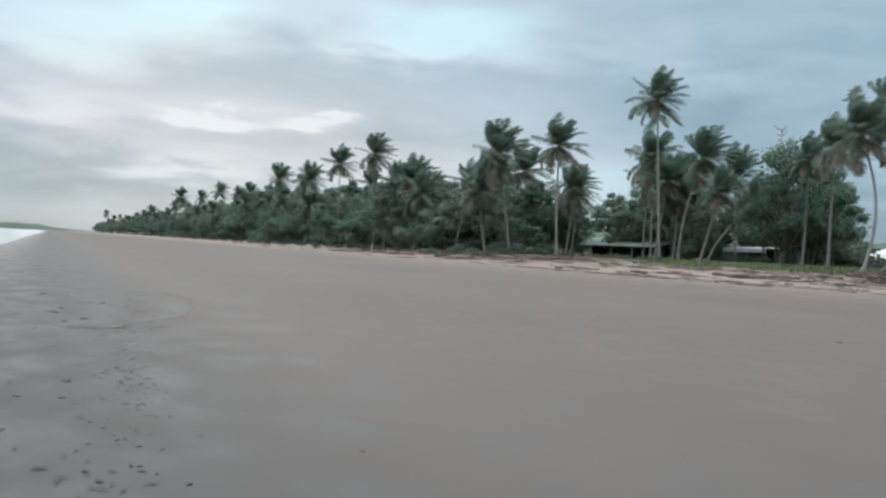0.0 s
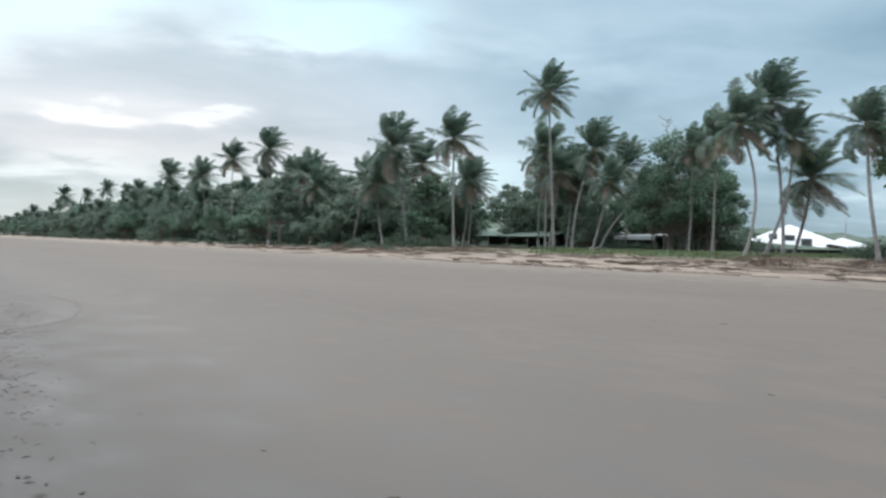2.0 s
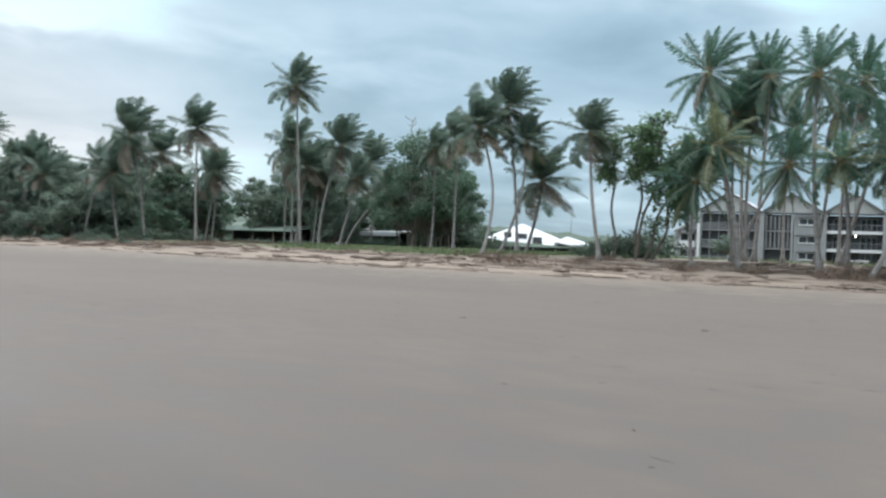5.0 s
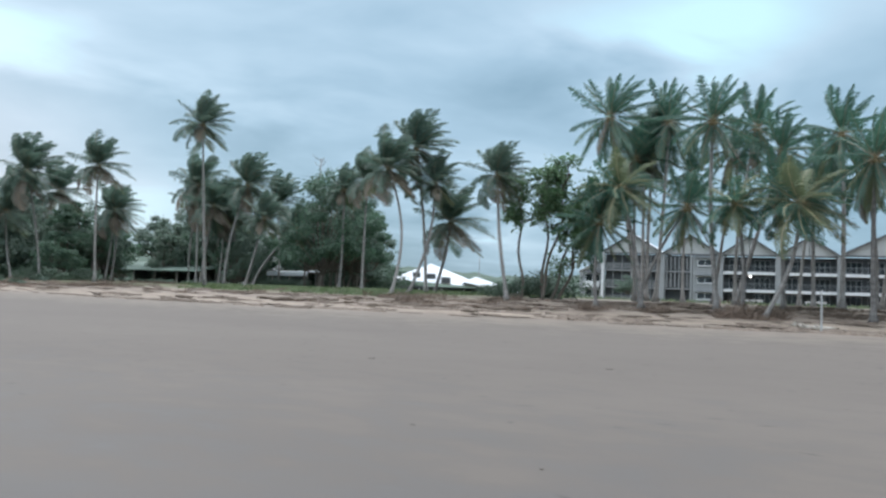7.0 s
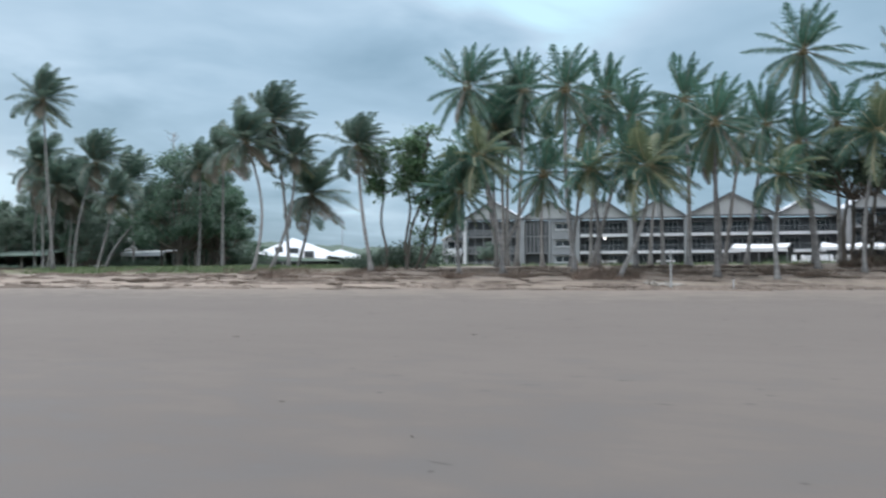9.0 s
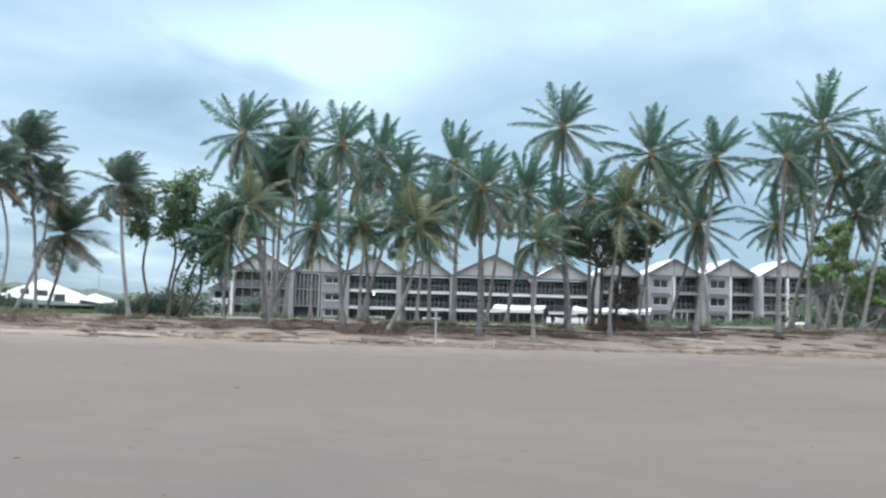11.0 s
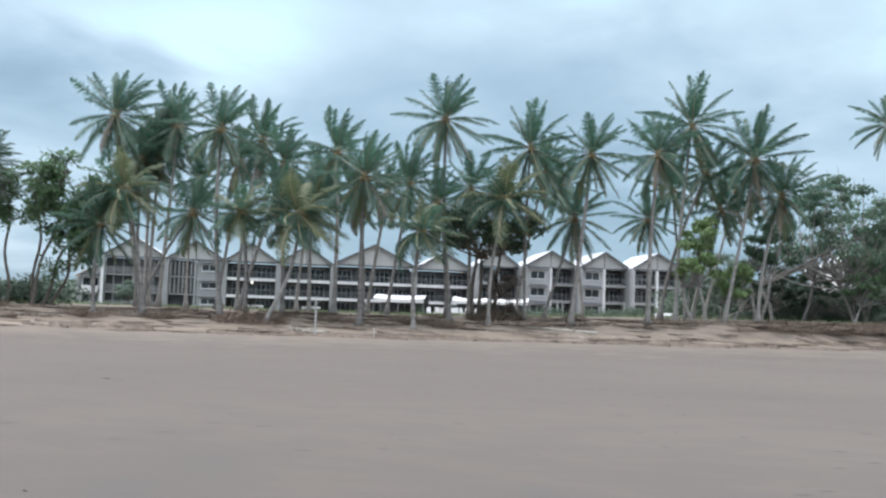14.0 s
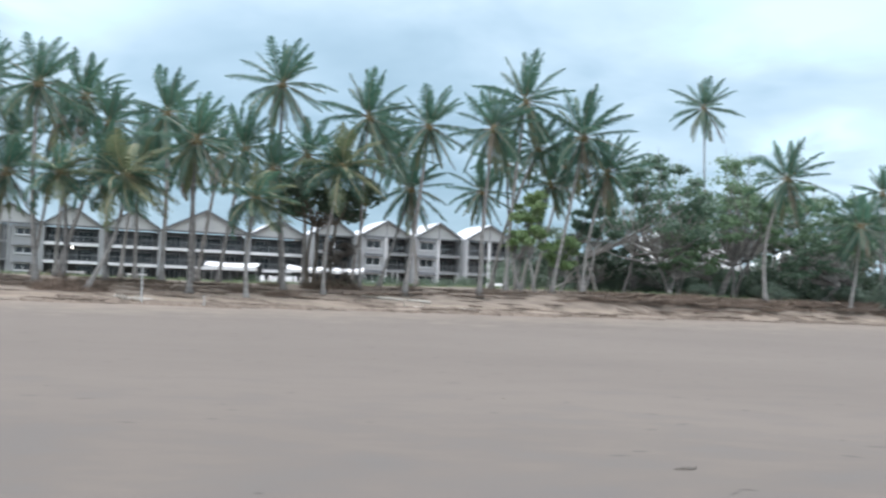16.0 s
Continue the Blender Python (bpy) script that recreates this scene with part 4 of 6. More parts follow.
for sx, sy, k in ((53.5, 35.5, 0.8), (55, 34.0, 1.0), (54, 37.5, 0.6), (98, 12.5, 0.6), (97, 16.5, 0.6), (86, 1.8, 0.6), (88, -2.2, 0.5), (86, -6.0, 0.6), (88, -4.2, 0.5), (87, 3.6, 0.45), (72, -30.0, 0.7), (72, -36.0, 0.8), (74, -41.0, 1.0), (79, -12.0, 1.4), (80, -16.0, 1.5), (79, -20.0, 1.5), (80, -24.0, 1.4), (80, -28.5, 1.5), (81, -33.0, 1.5), (82, -38.0, 1.5), (83, -43.0, 1.5), (77, -31.0, 1.3), (92, 58.5, 0.9), (95, 58.0, 1.1), (88, 62.5, 0.7), (112, 98, 1.4), (108, 103, 1.3), (52, 99, 0.8), (53.5, 104, 0.9), (53, 110, 1.0), (57, 112.5, 1.2), (51, 94.5, 0.7), (55, 96, 0.8)):
    tree("shrub", sx, sy, SHRUBS[(int(sx * 7 + sy) % 3 if 64 < sx < 78 else 1)], "rounded green shrub near the palms", "shrub", "garden shrubs", scale=(k, k, k * 0.9), turn=sx)
for j in range(17):
    sx, sy, k = 72.5 + 2.6 * ((j * 0.618) % 1), -13.5 - 1.75 * j, 0.28 + 0.3 * ((j * 0.37) % 1)
    tree("shrub", sx, sy, SHRUBS[1 if j % 3 else 0], "shady undergrowth between the grove's trunks", "shrub", "undergrowth", scale=(k, k, k * 1.15), turn=j * 1.7)
for j in range(20):
    tree("shrub", 84 + (j % 2) * 1.5, -11 - j * 1.9, SHRUBS[1], "tall dark undergrowth at the back of the grove", "shrub", "undergrowth", scale=(1.4, 1.4, 1.35), turn=j)
for sx, sy, k in ((68, -22.5, 0.4), (69, -29.0, 0.35), (69, -38, 0.5)):
    tree("shrub", sx, sy, SHRUBS[0], "leafy green young shrub at the grove's edge", "shrub", "garden shrubs", scale=(k * 1.3, k * 1.3, k * 1.1), turn=sx)
for j in range(9):
    tree("shrub", 65.6 + (j % 2) * 0.5, 78.4 - j * 0.95, SHRUBS[j % 2], "low dark scrub along the front of a shelter", "shrub", "scrub on the bank top", scale=(0.4, 0.4, 0.42), turn=j)
for j in range(12):
    tree("shrub", 70.5 + (j % 3) * 1.3, 80 - j * 1.3, SHRUBS[1], "dark green shrub filling the shade behind a shelter", "shrub", "undergrowth", scale=(0.9, 0.9, 1.0), turn=j)
for j in range(34):
    sx, sy, k = 60.5 + 3.5 * ((j * 0.618) % 1), 78 + j * 0.95, 0.15 + 0.12 * ((j * 0.37) % 1)
    tree("shrub", sx, sy, SHRUBS[j % 2], "low green scrub before the shelter and palms", "shrub", "scrub on the bank top", scale=(k, k, k), turn=j)
for sx, sy, k, i in ((77, 76, 0.9, 0), (86, 82, 0.95, 1), (79, 108, 0.95, 0), (80, 101, 0.9, 1), (78, 116, 1.0, 2), (92, 90, 0.9, 2), (95, 104, 0.95, 1), (57, 107, 0.75, 1), (54, 99, 0.62, 3), (62, 113, 0.9, 2), (126, 112.5, 0.72, 3), (128, 122, 1.1, 0), (126, 64, 0.5, 1), (82, -13, 0.75, 1), (86, -19, 0.6, 0), (88, -27, 0.62, 3), (89, -38, 0.75, 1), (90, -46, 1.1, 0), (78, -52, 0.95, 2), (82, -60, 1.0, 1)):
    tree("belt_tree", sx, sy, BELT[i], "green tree standing further back from the beach", group="belt trees", scale=(k, k, k), turn=sy)


def brush_mesh(seed, width, height, count):
    """A loose tangle of dry twigs and withered leaves, thicker at the ground."""
    rnd = random.Random(seed)
    vs, fs = [], []
    hubs = [(rnd.uniform(-0.5, 0.5) * width, rnd.uniform(-0.5, 0.5) * width, rnd.uniform(0.35, 1.0)) for _ in range(9)]
    for i in range(count):
        hx, hy, hh = hubs[i % 9]
        p = Vector((hx + rnd.gauss(0, 0.14) * width, hy + rnd.gauss(0, 0.14) * width, 0))
        d = Vector((rnd.gauss(0, 0.75), rnd.gauss(0, 0.75), rnd.uniform(0.15, 1.2))).normalized() + WIND * 0.35
        s = height * hh * rnd.uniform(0.3, 1.0) ** 1.3
        w = d.cross(Vector((rnd.uniform(-1, 1), rnd.uniform(-1, 1), 0.2))).normalized() * rnd.uniform(0.006, 0.028)
        o = len(vs)
        q = p + d * s * 0.6
        e = q + (d + Vector((rnd.gauss(0, 0.4), rnd.gauss(0, 0.4), -0.7))).normalized() * s * 0.4
        vs += [p - w * 0.6, p + w * 0.6, q + w, q - w, e]
        fs += [(o, o + 1, o + 2, o + 3), (o + 3, o + 2, o + 4)]
    return mesh_of("dry_brush", vs, fs, BRUSH)


BRUSHES = [brush_mesh(70 + i, w, h, 620) for i, (w, h) in enumerate(((2.4, 1.1), (3.2, 0.8), (1.8, 1.5), (3.8, 0.9)))]


def lay_brush(i, x, y, k, tall, label, turn=0.0):
    ob = new("dry_brush", BRUSHES[i])
    ob.matrix_basis = Matrix.Translation((x, y, ground_z(x, y) - 0.05)) @ Matrix.Rotation(turn, 4, "Z") @ Matrix.Diagonal((k, k, tall, 1))
    tagged(ob, label, "brush", "dry brush on the bank", "stuff")


def scatter_brush():
    rnd = random.Random(9)
    # a broken band of brush where the trunks begin, open at the sandy gap
    y = -52.0
    while y < 46:
        thick = 0.5 + 0.5 * noise.noise(Vector((y * 0.16, 7, 2)))
        for u in (5.5, 7.6, 9.8):
            if rnd.random() < 0.35 or (6.5 < y < 13 and u < 9) or (-9 < y < 0 and u < 7):
                continue
            x = bank(y, u) + rnd.gauss(0, 0.7)
            k = rnd.uniform(0.45, 0.9)
            tall = k * (0.45 + 0.55 * thick) * (0.75 if y < 3 else 1.0)
            lay_brush(rnd.randrange(4), x, y + rnd.gauss(0, 0.5), k, tall, "tangled brown dry brush on the sandy bank", rnd.uniform(0, 6.3))
        y += rnd.uniform(0.9, 1.7)
    for i in range(110):     # a dark heaped edge before the grove
        y = -13 - 0.36 * i + rnd.gauss(0, 0.3)
        k = rnd.uniform(0.5, 0.9)
        lay_brush(rnd.randrange(4), bank(y, rnd.uniform(6.5, 10.5)), y, k, k * rnd.uniform(0.5, 0.95), "dark heaped brush along the foot of the grove", rnd.uniform(0, 6.3))
    for i in range(90):
        y = rnd.uniform(42, 240)
        k = rnd.uniform(0.35, 0.8)
        lay_brush(rnd.randrange(4), foot(y) + rnd.uniform(3.0, 12.5), y, k, k * 0.8, "tangled brown dry brush on the sandy bank", rnd.uniform(0, 6.3))
    for i in range(70):
        lay_brush(i % 4, rnd.uniform(42, 50), rnd.uniform(74, 140), 0.9, rnd.uniform(0.3, 0.55), "low sprawl of brown dry brush covering the bank", i)
    for i in range(44):
        lay_brush(i % 3, rnd.uniform(55, 63), rnd.uniform(80, 110), 0.8, 0.45, "tangled brown dry brush before a low shelter", i)
    for x, y, k in ((48.0, 18.0, 1.0), (48.3, 17.0, 1.0), (48.6, 16.2, 0.8), (56.6, 4.2, 0.8), (57.0, 3.4, 1.0), (56.4, 5.2, 0.9), (52.5, 9.2, 0.7)):
        lay_brush(2, x, y, min(k, 0.9), k * 1.15, "tall heap of brown dry brush at the palm trunks", y)


scatter_brush()


def grass_patch(name, x0, x1, y0, y1, count, seed, label):
    """Grass blades over a stretch of the plan."""
    rnd = random.Random(seed)
    vs, fs = [], []
    for _ in range(count):
        x, y = rnd.uniform(x0, x1), rnd.uniform(y0, y1)
        if noise.noise(Vector((x * 0.15, y * 0.15, seed))) < -0.25:
            continue
        z = ground_z(x, y)
        a = rnd.uniform(0, 6.28)
        w = Vector((math.cos(a), math.sin(a), 0)) * rnd.uniform(0.03, 0.07)
        h = rnd.uniform(0.1, 0.32)
        o = len(vs)
        vs += [Vector((x, y, z)) - w, Vector((x, y, z)) + w, Vector((x, y, z + h)) + WIND * h * 0.7]
        fs.append((o, o + 1, o + 2))
    tagged(new(name, mesh_of(name, vs, fs, GRASS)), label, "grass", kind="stuff")


grass_patch("grass", 52, 76, 40, 78, 26000, 1, "strip of short green grass behind the bank")
grass_patch("grass", 47.5, 60, 42, 72, 19000, 4, "green grass and creeper on top of the bank")
grass_patch("grass", 76, 112, 52, 110, 22000, 2, "green lawn in front of the white-roofed houses")
grass_patch("grass", 66, 110, -30, 40, 14000, 3, "patchy grass under the palms before the hotel")


# ---- strand line ----
def drift_mesh(seed, length, thick):
    rnd = random.Random(seed)
    n = 6
    path = [Vector((length * (i / n - 0.5), rnd.uniform(-0.06, 0.06) * length, thick * (0.5 + 0.6 * rnd.random()))) for i in range(n + 1)]
    vs, fs = tube(path, [thick * (0.35 + 0.65 * math.sin(math.pi * (0.12 + 0.8 * i / n))) * rnd.uniform(0.75, 1.2) for i in range(n + 1)], 6)
    twig = tube([path[2], path[2] + Vector((0.1, 0.18 * length, thick)), path[2] + Vector((0.25 * length, 0.3 * length, thick * 0.8))], [thick * 0.4, thick * 0.3, 0.005], 5)
    return mesh_of("driftwood", *merged([(vs, fs), twig]), DRIFT, smooth=True)


def weed_mesh(seed, spread):
    """A flattened ragged clump of weed."""
    bm = bmesh.new()
    bmesh.ops.create_icosphere(bm, subdivisions=3, radius=1.0)
    for v in bm.verts:
        a = math.atan2(v.co.y, v.co.x)
        r = 0.55 + 0.75 * abs(noise.noise(Vector((math.cos(a) * 2.2, math.sin(a) * 2.2, seed)))) + 0.35 * noise.noise(Vector((math.cos(a) * 7, math.sin(a) * 7, seed)))
        v.co = Vector((v.co.x * r * spread, v.co.y * r * spread * 0.42, max(-0.004, v.co.z * 0.10 * spread * (1 + 0.8 * noise.noise(v.co * 3)))))
    me = bpy.data.meshes.new("seaweed")
    bm.to_mesh(me)
    bm.free()
    me.materials.append(WEED)
    return me


def litter_mesh(seed, spread, count):
    """A flattened heap of twigs and leaf strips."""
    rnd = random.Random(seed)
    chunks = []
    for _ in range(count):
        p = Vector((rnd.gauss(0, 0.5) * spread, rnd.gauss(0, 0.22) * spread, 0.015))
        d = Vector((rnd.gauss(0, 1), rnd.gauss(0, 0.5), rnd.uniform(-0.05, 0.1))).normalized() * spread * rnd.uniform(0.15, 0.4)
        r = rnd.uniform(0.02, 0.045) * min(1.0, spread * 1.5)
        chunks.append(tube([p - d, p + Vector((0, 0, r)), p + d], [0.004, r, 0.004], 5, cap=False))
    return mesh_of("litter", *merged(chunks), DRIFT, smooth=True)


DRIFTS = [drift_mesh(80 + i, l, r) for i, (l, r) in enumerate(((1.6, 0.09), (2.4, 0.12), (1.0, 0.06), (3.2, 0.10)))]
WEEDS = [weed_mesh(90 + i, s) for i, s in enumerate((0.22, 0.32, 0.15, 0.42))]
LITTER = [litter_mesh(95 + i, s, c) for i, (s, c) in enumerate(((0.9, 46), (1.3, 60), (0.7, 34)))]


def lay(name, me, x, y, turn, k, label, category, group):
    ob = new(name, me)
    ob.matrix_basis = Matrix.Translation((x, y, ground_z(x, y) + 0.004)) @ Matrix.Rotation(turn, 4, "Z") @ Matrix.Diagonal((k, k, k, 1))
    return tagged(ob, label, category, group)


def strand():
    rnd = random.Random(21)
    for i in range(60):
        y = rnd.uniform(-60, 60) if i < 46 else rnd.uniform(60, 150)
        lay("driftwood", DRIFTS[rnd.randrange(4)], bank(y, rnd.uniform(0.5, 8)), y, 1.57 + rnd.gauss(0, 0.35), rnd.uniform(0.6, 1.2), "weathered brown driftwood on the strand line", "driftwood", "driftwood on the bank")
    for i in range(300):
        y = rnd.uniform(-60, 70) if i < 250 else rnd.uniform(70, 180)
        u = rnd.choice((-1.0, 0.4, 2.2, 3.8, 6.0)) + rnd.gauss(0, 0.5) + 0.8 * noise.noise(Vector((y * 0.1, 1, 1)))
        lay("strand_litter", LITTER[rnd.randrange(3)], bank(y, u), y, 1.57 + rnd.gauss(0, 0.25), rnd.uniform(0.4, 1.1), "brown heap of washed-up twigs and leaf litter", "litter", "litter on the strand line")
    # weed and scuffs near the water's edge
    for i in range(26):
        y = 4.5 + 22 * rnd.random() ** 1.6
        x = -0.35 + 0.03 * (y - 5) + rnd.gauss(0, 0.4)
        lay("seaweed_clump", WEEDS[rnd.randrange(3)], x, y, rnd.gauss(0.2, 0.5), rnd.uniform(0.2, 0.5), "small dark clump of seaweed on damp sand", "seaweed", "seaweed on the sand")
    for x, y, i, k in ((2.28, 6.61, 2, 0.35), (2.6, 5.05, 1, 0.28), (8.31, -2.68, 3, 0.5), (7.04, 4.38, 2, 0.6), (14.6, 13.5, 1, 0.5), (8.1, 6.8, 2, 0.5), (1.17, 21.7, 3, 0.6), (1.16, 16.2, 3, 0.7), (13.0, -1.5, 2, 0.5), (17.0, 9.0, 1, 0.6)):
        lay("seaweed_clump", WEEDS[i], x, y, x, k * 0.75, "lone dark scrap of weed on open sand", "seaweed", "scraps on the sand")


strand()


def washed_log(x, y, length, thick, turn, seed, label):
    """A long bleached trunk lying on the bank, with stubs of branches."""
    rnd = random.Random(seed)
    n = 10
    path = [Vector((length * (i / n - 0.5), 0.12 * math.sin(i * 0.9 + seed), thick * 0.7)) for i in range(n + 1)]
    chunks = [tube(path, [thick * (1.0 - 0.45 * i / n) * rnd.uniform(0.9, 1.1) for i in range(n + 1)], 8)]
    for i in (3, 6, 8):
        d = Vector((0.25, rnd.choice((-1, 1)) * 0.3, 0.22))
        chunks.append(tube([path[i], path[i] + d * 0.6, path[i] + d], [thick * 0.4, thick * 0.3, 0.01], 6))
    ob = new("driftwood_log", mesh_of("driftwood_log", *merged(chunks), TIMBER, smooth=True))
    slope = math.atan2(ground_z(x, y + 1.5) - ground_z(x, y - 1.5), 3.0)
    ob.matrix_basis = Matrix.Translation((x, y, ground_z(x, y) - 0.04)) @ Matrix.Rotation(radians(turn), 4, "Z") @ Matrix.Rotation(-slope, 4, "Y")
    tagged(ob, label, "driftwood", "logs on the bank")


washed_log(54.6, 0.4, 4.2, 0.13, 92, 1, "long bleached log lying along the bank")
washed_log(53.2, -1.8, 5.0, 0.10, 88, 2, "thin pale log half sunk in the bank")
washed_log(46.5, 13.6, 2.2, 0.15, 80, 3, "short dark weathered log on the sand")


def bank_litter():
    """A near-continuous band of brown leaf litter where the trees begin."""
    rnd = random.Random(88)
    for i in range(230):
        y = rnd.uniform(-62, 0) if i < 160 else rnd.uniform(0, 30)
        u = rnd.uniform(6.0, 10.5)
        lay("leaf_litter", LITTER[rnd.randrange(3)], bank(y, u), y, 1.57 + rnd.gauss(0, 0.3), rnd.uniform(0.8, 1.6), "brown drift of fallen leaves and twigs on the bank", "litter", "leaf litter under the trees")
    for i in range(150):
        y = 28 + 80 * rnd.random() ** 1.2
        lay("leaf_litter", LITTER[rnd.randrange(3)], foot(y) + rnd.uniform(5.0, 10.5), y, 1.57 + rnd.gauss(0, 0.6), rnd.uniform(0.5, 1.1), "brown drift of fallen leaves and twigs on the bank", "litter", "leaf litter under the trees")


bank_litter()


def scuffs():
    """Trodden marks in the damp sand, their hollows' shade put in as dark patches."""
    rnd = random.Random(33)
    chunks = []
    for i in range(460):
        y = 4.2 + 22 * rnd.random() ** 1.05
        x = (0.02 if i % 3 else -0.35) + 0.085 * y + rnd.gauss(0, 0.2 if i % 3 else 0.5)
        z = ground_z(x, y)
        a, n = rnd.uniform(0, 3.14), 9
        rx, ry = rnd.uniform(0.012, 0.07), rnd.uniform(0.008, 0.024)
        vs = [Vector((x, y, z + 0.008))]
        for k in range(n):
            w = 2 * math.pi * k / n
            r = rnd.uniform(0.75, 1.2)
            px, py = rx * r * math.cos(w), ry * r * math.sin(w)
            vs.append(Vector((x + px * math.cos(a) - py * math.sin(a), y + px * math.sin(a) + py * math.cos(a), z + 0.001)))
        chunks.append((vs, [(0, k + 1, (k + 1) % n + 1) for k in range(n)]))
    for k, (p0, p1, p2) in enumerate((((2.9, 26.5), (3.9, 19.5), (1.3, 16.6)), ((2.0, 16.4), (1.2, 15.9), (0.3, 16.3)), ((1.9, 23.0), (1.5, 21.4), (0.7, 21.8)))):
        vs, n = [], 26
        for i in range(n + 1):
            s = i / n
            px = p0[0] * (1 - s) ** 2 + 2 * p1[0] * s * (1 - s) + p2[0] * s * s + 0.15 * noise.noise(Vector((s * 6, k, 4)))
            py = p0[1] * (1 - s) ** 2 + 2 * p1[1] * s * (1 - s) + p2[1] * s * s + 0.3 * noise.noise(Vector((s * 7, k, 8)))
            w = 0.17 * math.sin(math.pi * s) * max(0.0, 0.5 + 1.4 * noise.noise(Vector((s * 9, k, 2)))) + 0.002
            for off, h in ((-1, 0.001), (0, 0.006), (1, 0.001)):
                vs.append(Vector((px, py + off * w, ground_z(px, py) + h)))
        chunks.append((vs, [(i * 3 + j, i * 3 + j + 1, i * 3 + j + 4, i * 3 + j + 3) for i in range(n) for j in range(2)]))
    tagged(new("sand_scuff", mesh_of("sand_scuff", *merged(chunks), DAMP_PRINT, smooth=True)), "trodden marks in damp sand, their shade put in as dark patches", "sand marks", kind="stuff")


scuffs()


def faint_scuffs():
    """Faint wind-smoothed prints over the open sand, their shade put in as dark patches."""
    rnd = random.Random(35)
    chunks = []
    for _ in range(520):
        x, y = 5 + 28 * rnd.random() ** 0.8, rnd.uniform(-24, 26)
        z, a, n = ground_z(x, y), rnd.gauss(1.57, 0.5), 9
        rx, ry = rnd.uniform(0.04, 0.17), rnd.uniform(0.015, 0.05)
        vs = [Vector((x, y, z + 0.008))]
        for k in range(n):
            w, r = 2 * math.pi * k / n, rnd.uniform(0.7, 1.2)
            px, py = rx * r * math.cos(w), ry * r * math.sin(w)
            vs.append(Vector((x + px * math.cos(a) - py * math.sin(a), y + px * math.sin(a) + py * math.cos(a), z + 0.001)))
        chunks.append((vs, [(0, k + 1, (k + 1) % n + 1) for k in range(n)]))
    tagged(new("sand_scuff", mesh_of("sand_scuff", *merged(chunks), PRINT_SHADE, smooth=True)), "faint scattered prints, their shade put in as dark patches", "sand marks", kind="stuff")


faint_scuffs()


def wrack_line(x, y, length, seed):
    """A low ragged ridge of washed-up twigs and leaves along the shore."""
    rnd = random.Random(seed)
    n, vs, fs = int(length / 0.35) + 3, [], []
    for i in range(n + 1):
        s = i / n
        py = y + length * (s - 0.5)
        px = x + (0.35 if y < 25 else 0.12) * noise.noise(Vector((py * 0.6, seed, 0)))
        w = 0.16 * math.sin(math.pi * s) ** 0.5 * rnd.uniform(0.4, 1.3) + 0.01
        for k, h in ((-1, -0.01), (-0.3, 0.09), (0.4, 0.12), (1.2, -0.01)):
            qx = px + k * w + rnd.uniform(-0.03, 0.03)
            vs.append((qx, py, ground_z(qx, py) + h * rnd.uniform(0.3, 1.3)))
    for i in range(n):
        for k in range(3):
            a = i * 4 + k
            fs.append((a, a + 1, a + 5, a + 4))
    tagged(new("wrack_line", mesh_of("wrack_line", vs, fs, DRIFT)), "dark ragged line of washed-up twigs and leaves", "wrack", "wrack lines", "stuff")


def wrack():
    rnd = random.Random(44)
    for i in range(85):
        y = rnd.uniform(-60, 48) if i < 76 else rnd.uniform(48, 110)
        u = rnd.choice((-1.6, -0.4, 0.9, 2.3, 3.6, 5.2, 7.0)) + rnd.gauss(0, 0.3)
        wrack_line(bank(y, u), y, rnd.uniform(1.5, 7.0) if y < 48 else rnd.uniform(1.0, 2.6), i)


wrack()


def post(x, y, height, r, label):
    z = ground_z(x, y)
    vs, fs = tube([Vector((0, 0, -0.3)), Vector((0, 0, height * 0.5)), Vector((0.01, 0.01, height - 0.03)), Vector((0.01, 0.01, height))], [r, r * 0.98, r * 0.95, r * 0.8], 10)
    ob = new("post", mesh_of("post", vs, fs, GABLE, smooth=False))
    ob.matrix_basis = pose(x, y, z)
    tagged(ob, label, "post")


post(44.0, 12.45, 2.0, 0.048, "slim white-painted post standing on the strand")
post(44.6, 9.6, 0.55, 0.035, "short weathered white stake on the strand")
post(44.0, 127.6, 1.0, 0.12, "small white marker post at the beach edge")


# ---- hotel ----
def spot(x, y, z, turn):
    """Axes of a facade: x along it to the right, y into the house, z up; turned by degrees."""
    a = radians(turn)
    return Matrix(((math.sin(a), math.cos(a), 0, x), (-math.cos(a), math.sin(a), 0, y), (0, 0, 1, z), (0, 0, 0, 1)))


def lattice(xs, zs, solid, y0, y1):
    """One connected slab in the facade's plane with openings, from grid lines and the cells that are solid."""
    nx, nz = len(xs), len(zs)
    vs = [(x, y, z) for y in (y0, y1) for z in zs for x in xs]
    at = lambda i, k, side: side * nx * nz + k * nx + i
    full = {(i, k) for k in range(nz - 1) for i in range(nx - 1) if solid(i, k)}
    fs = []
    for i, k in sorted(full):
        fs.append((at(i, k, 0), at(i + 1, k, 0), at(i + 1, k + 1, 0), at(i, k + 1, 0)))
        fs.append((at(i, k, 1), at(i, k + 1, 1), at(i + 1, k + 1, 1), at(i + 1, k, 1)))
        for (di, dk), (p, q) in (((-1, 0), ((0, 0), (0, 1))), ((1, 0), ((1, 1), (1, 0))), ((0, -1), ((1, 0), (0, 0))), ((0, 1), ((0, 1), (1, 1)))):
            if (i + di, k + dk) not in full:
                fs.append((at(i + p[0], k + p[1], 0), at(i + q[0], k + q[1], 0), at(i + q[0], k + q[1], 1), at(i + p[0], k + p[1], 1)))
    return vs, fs


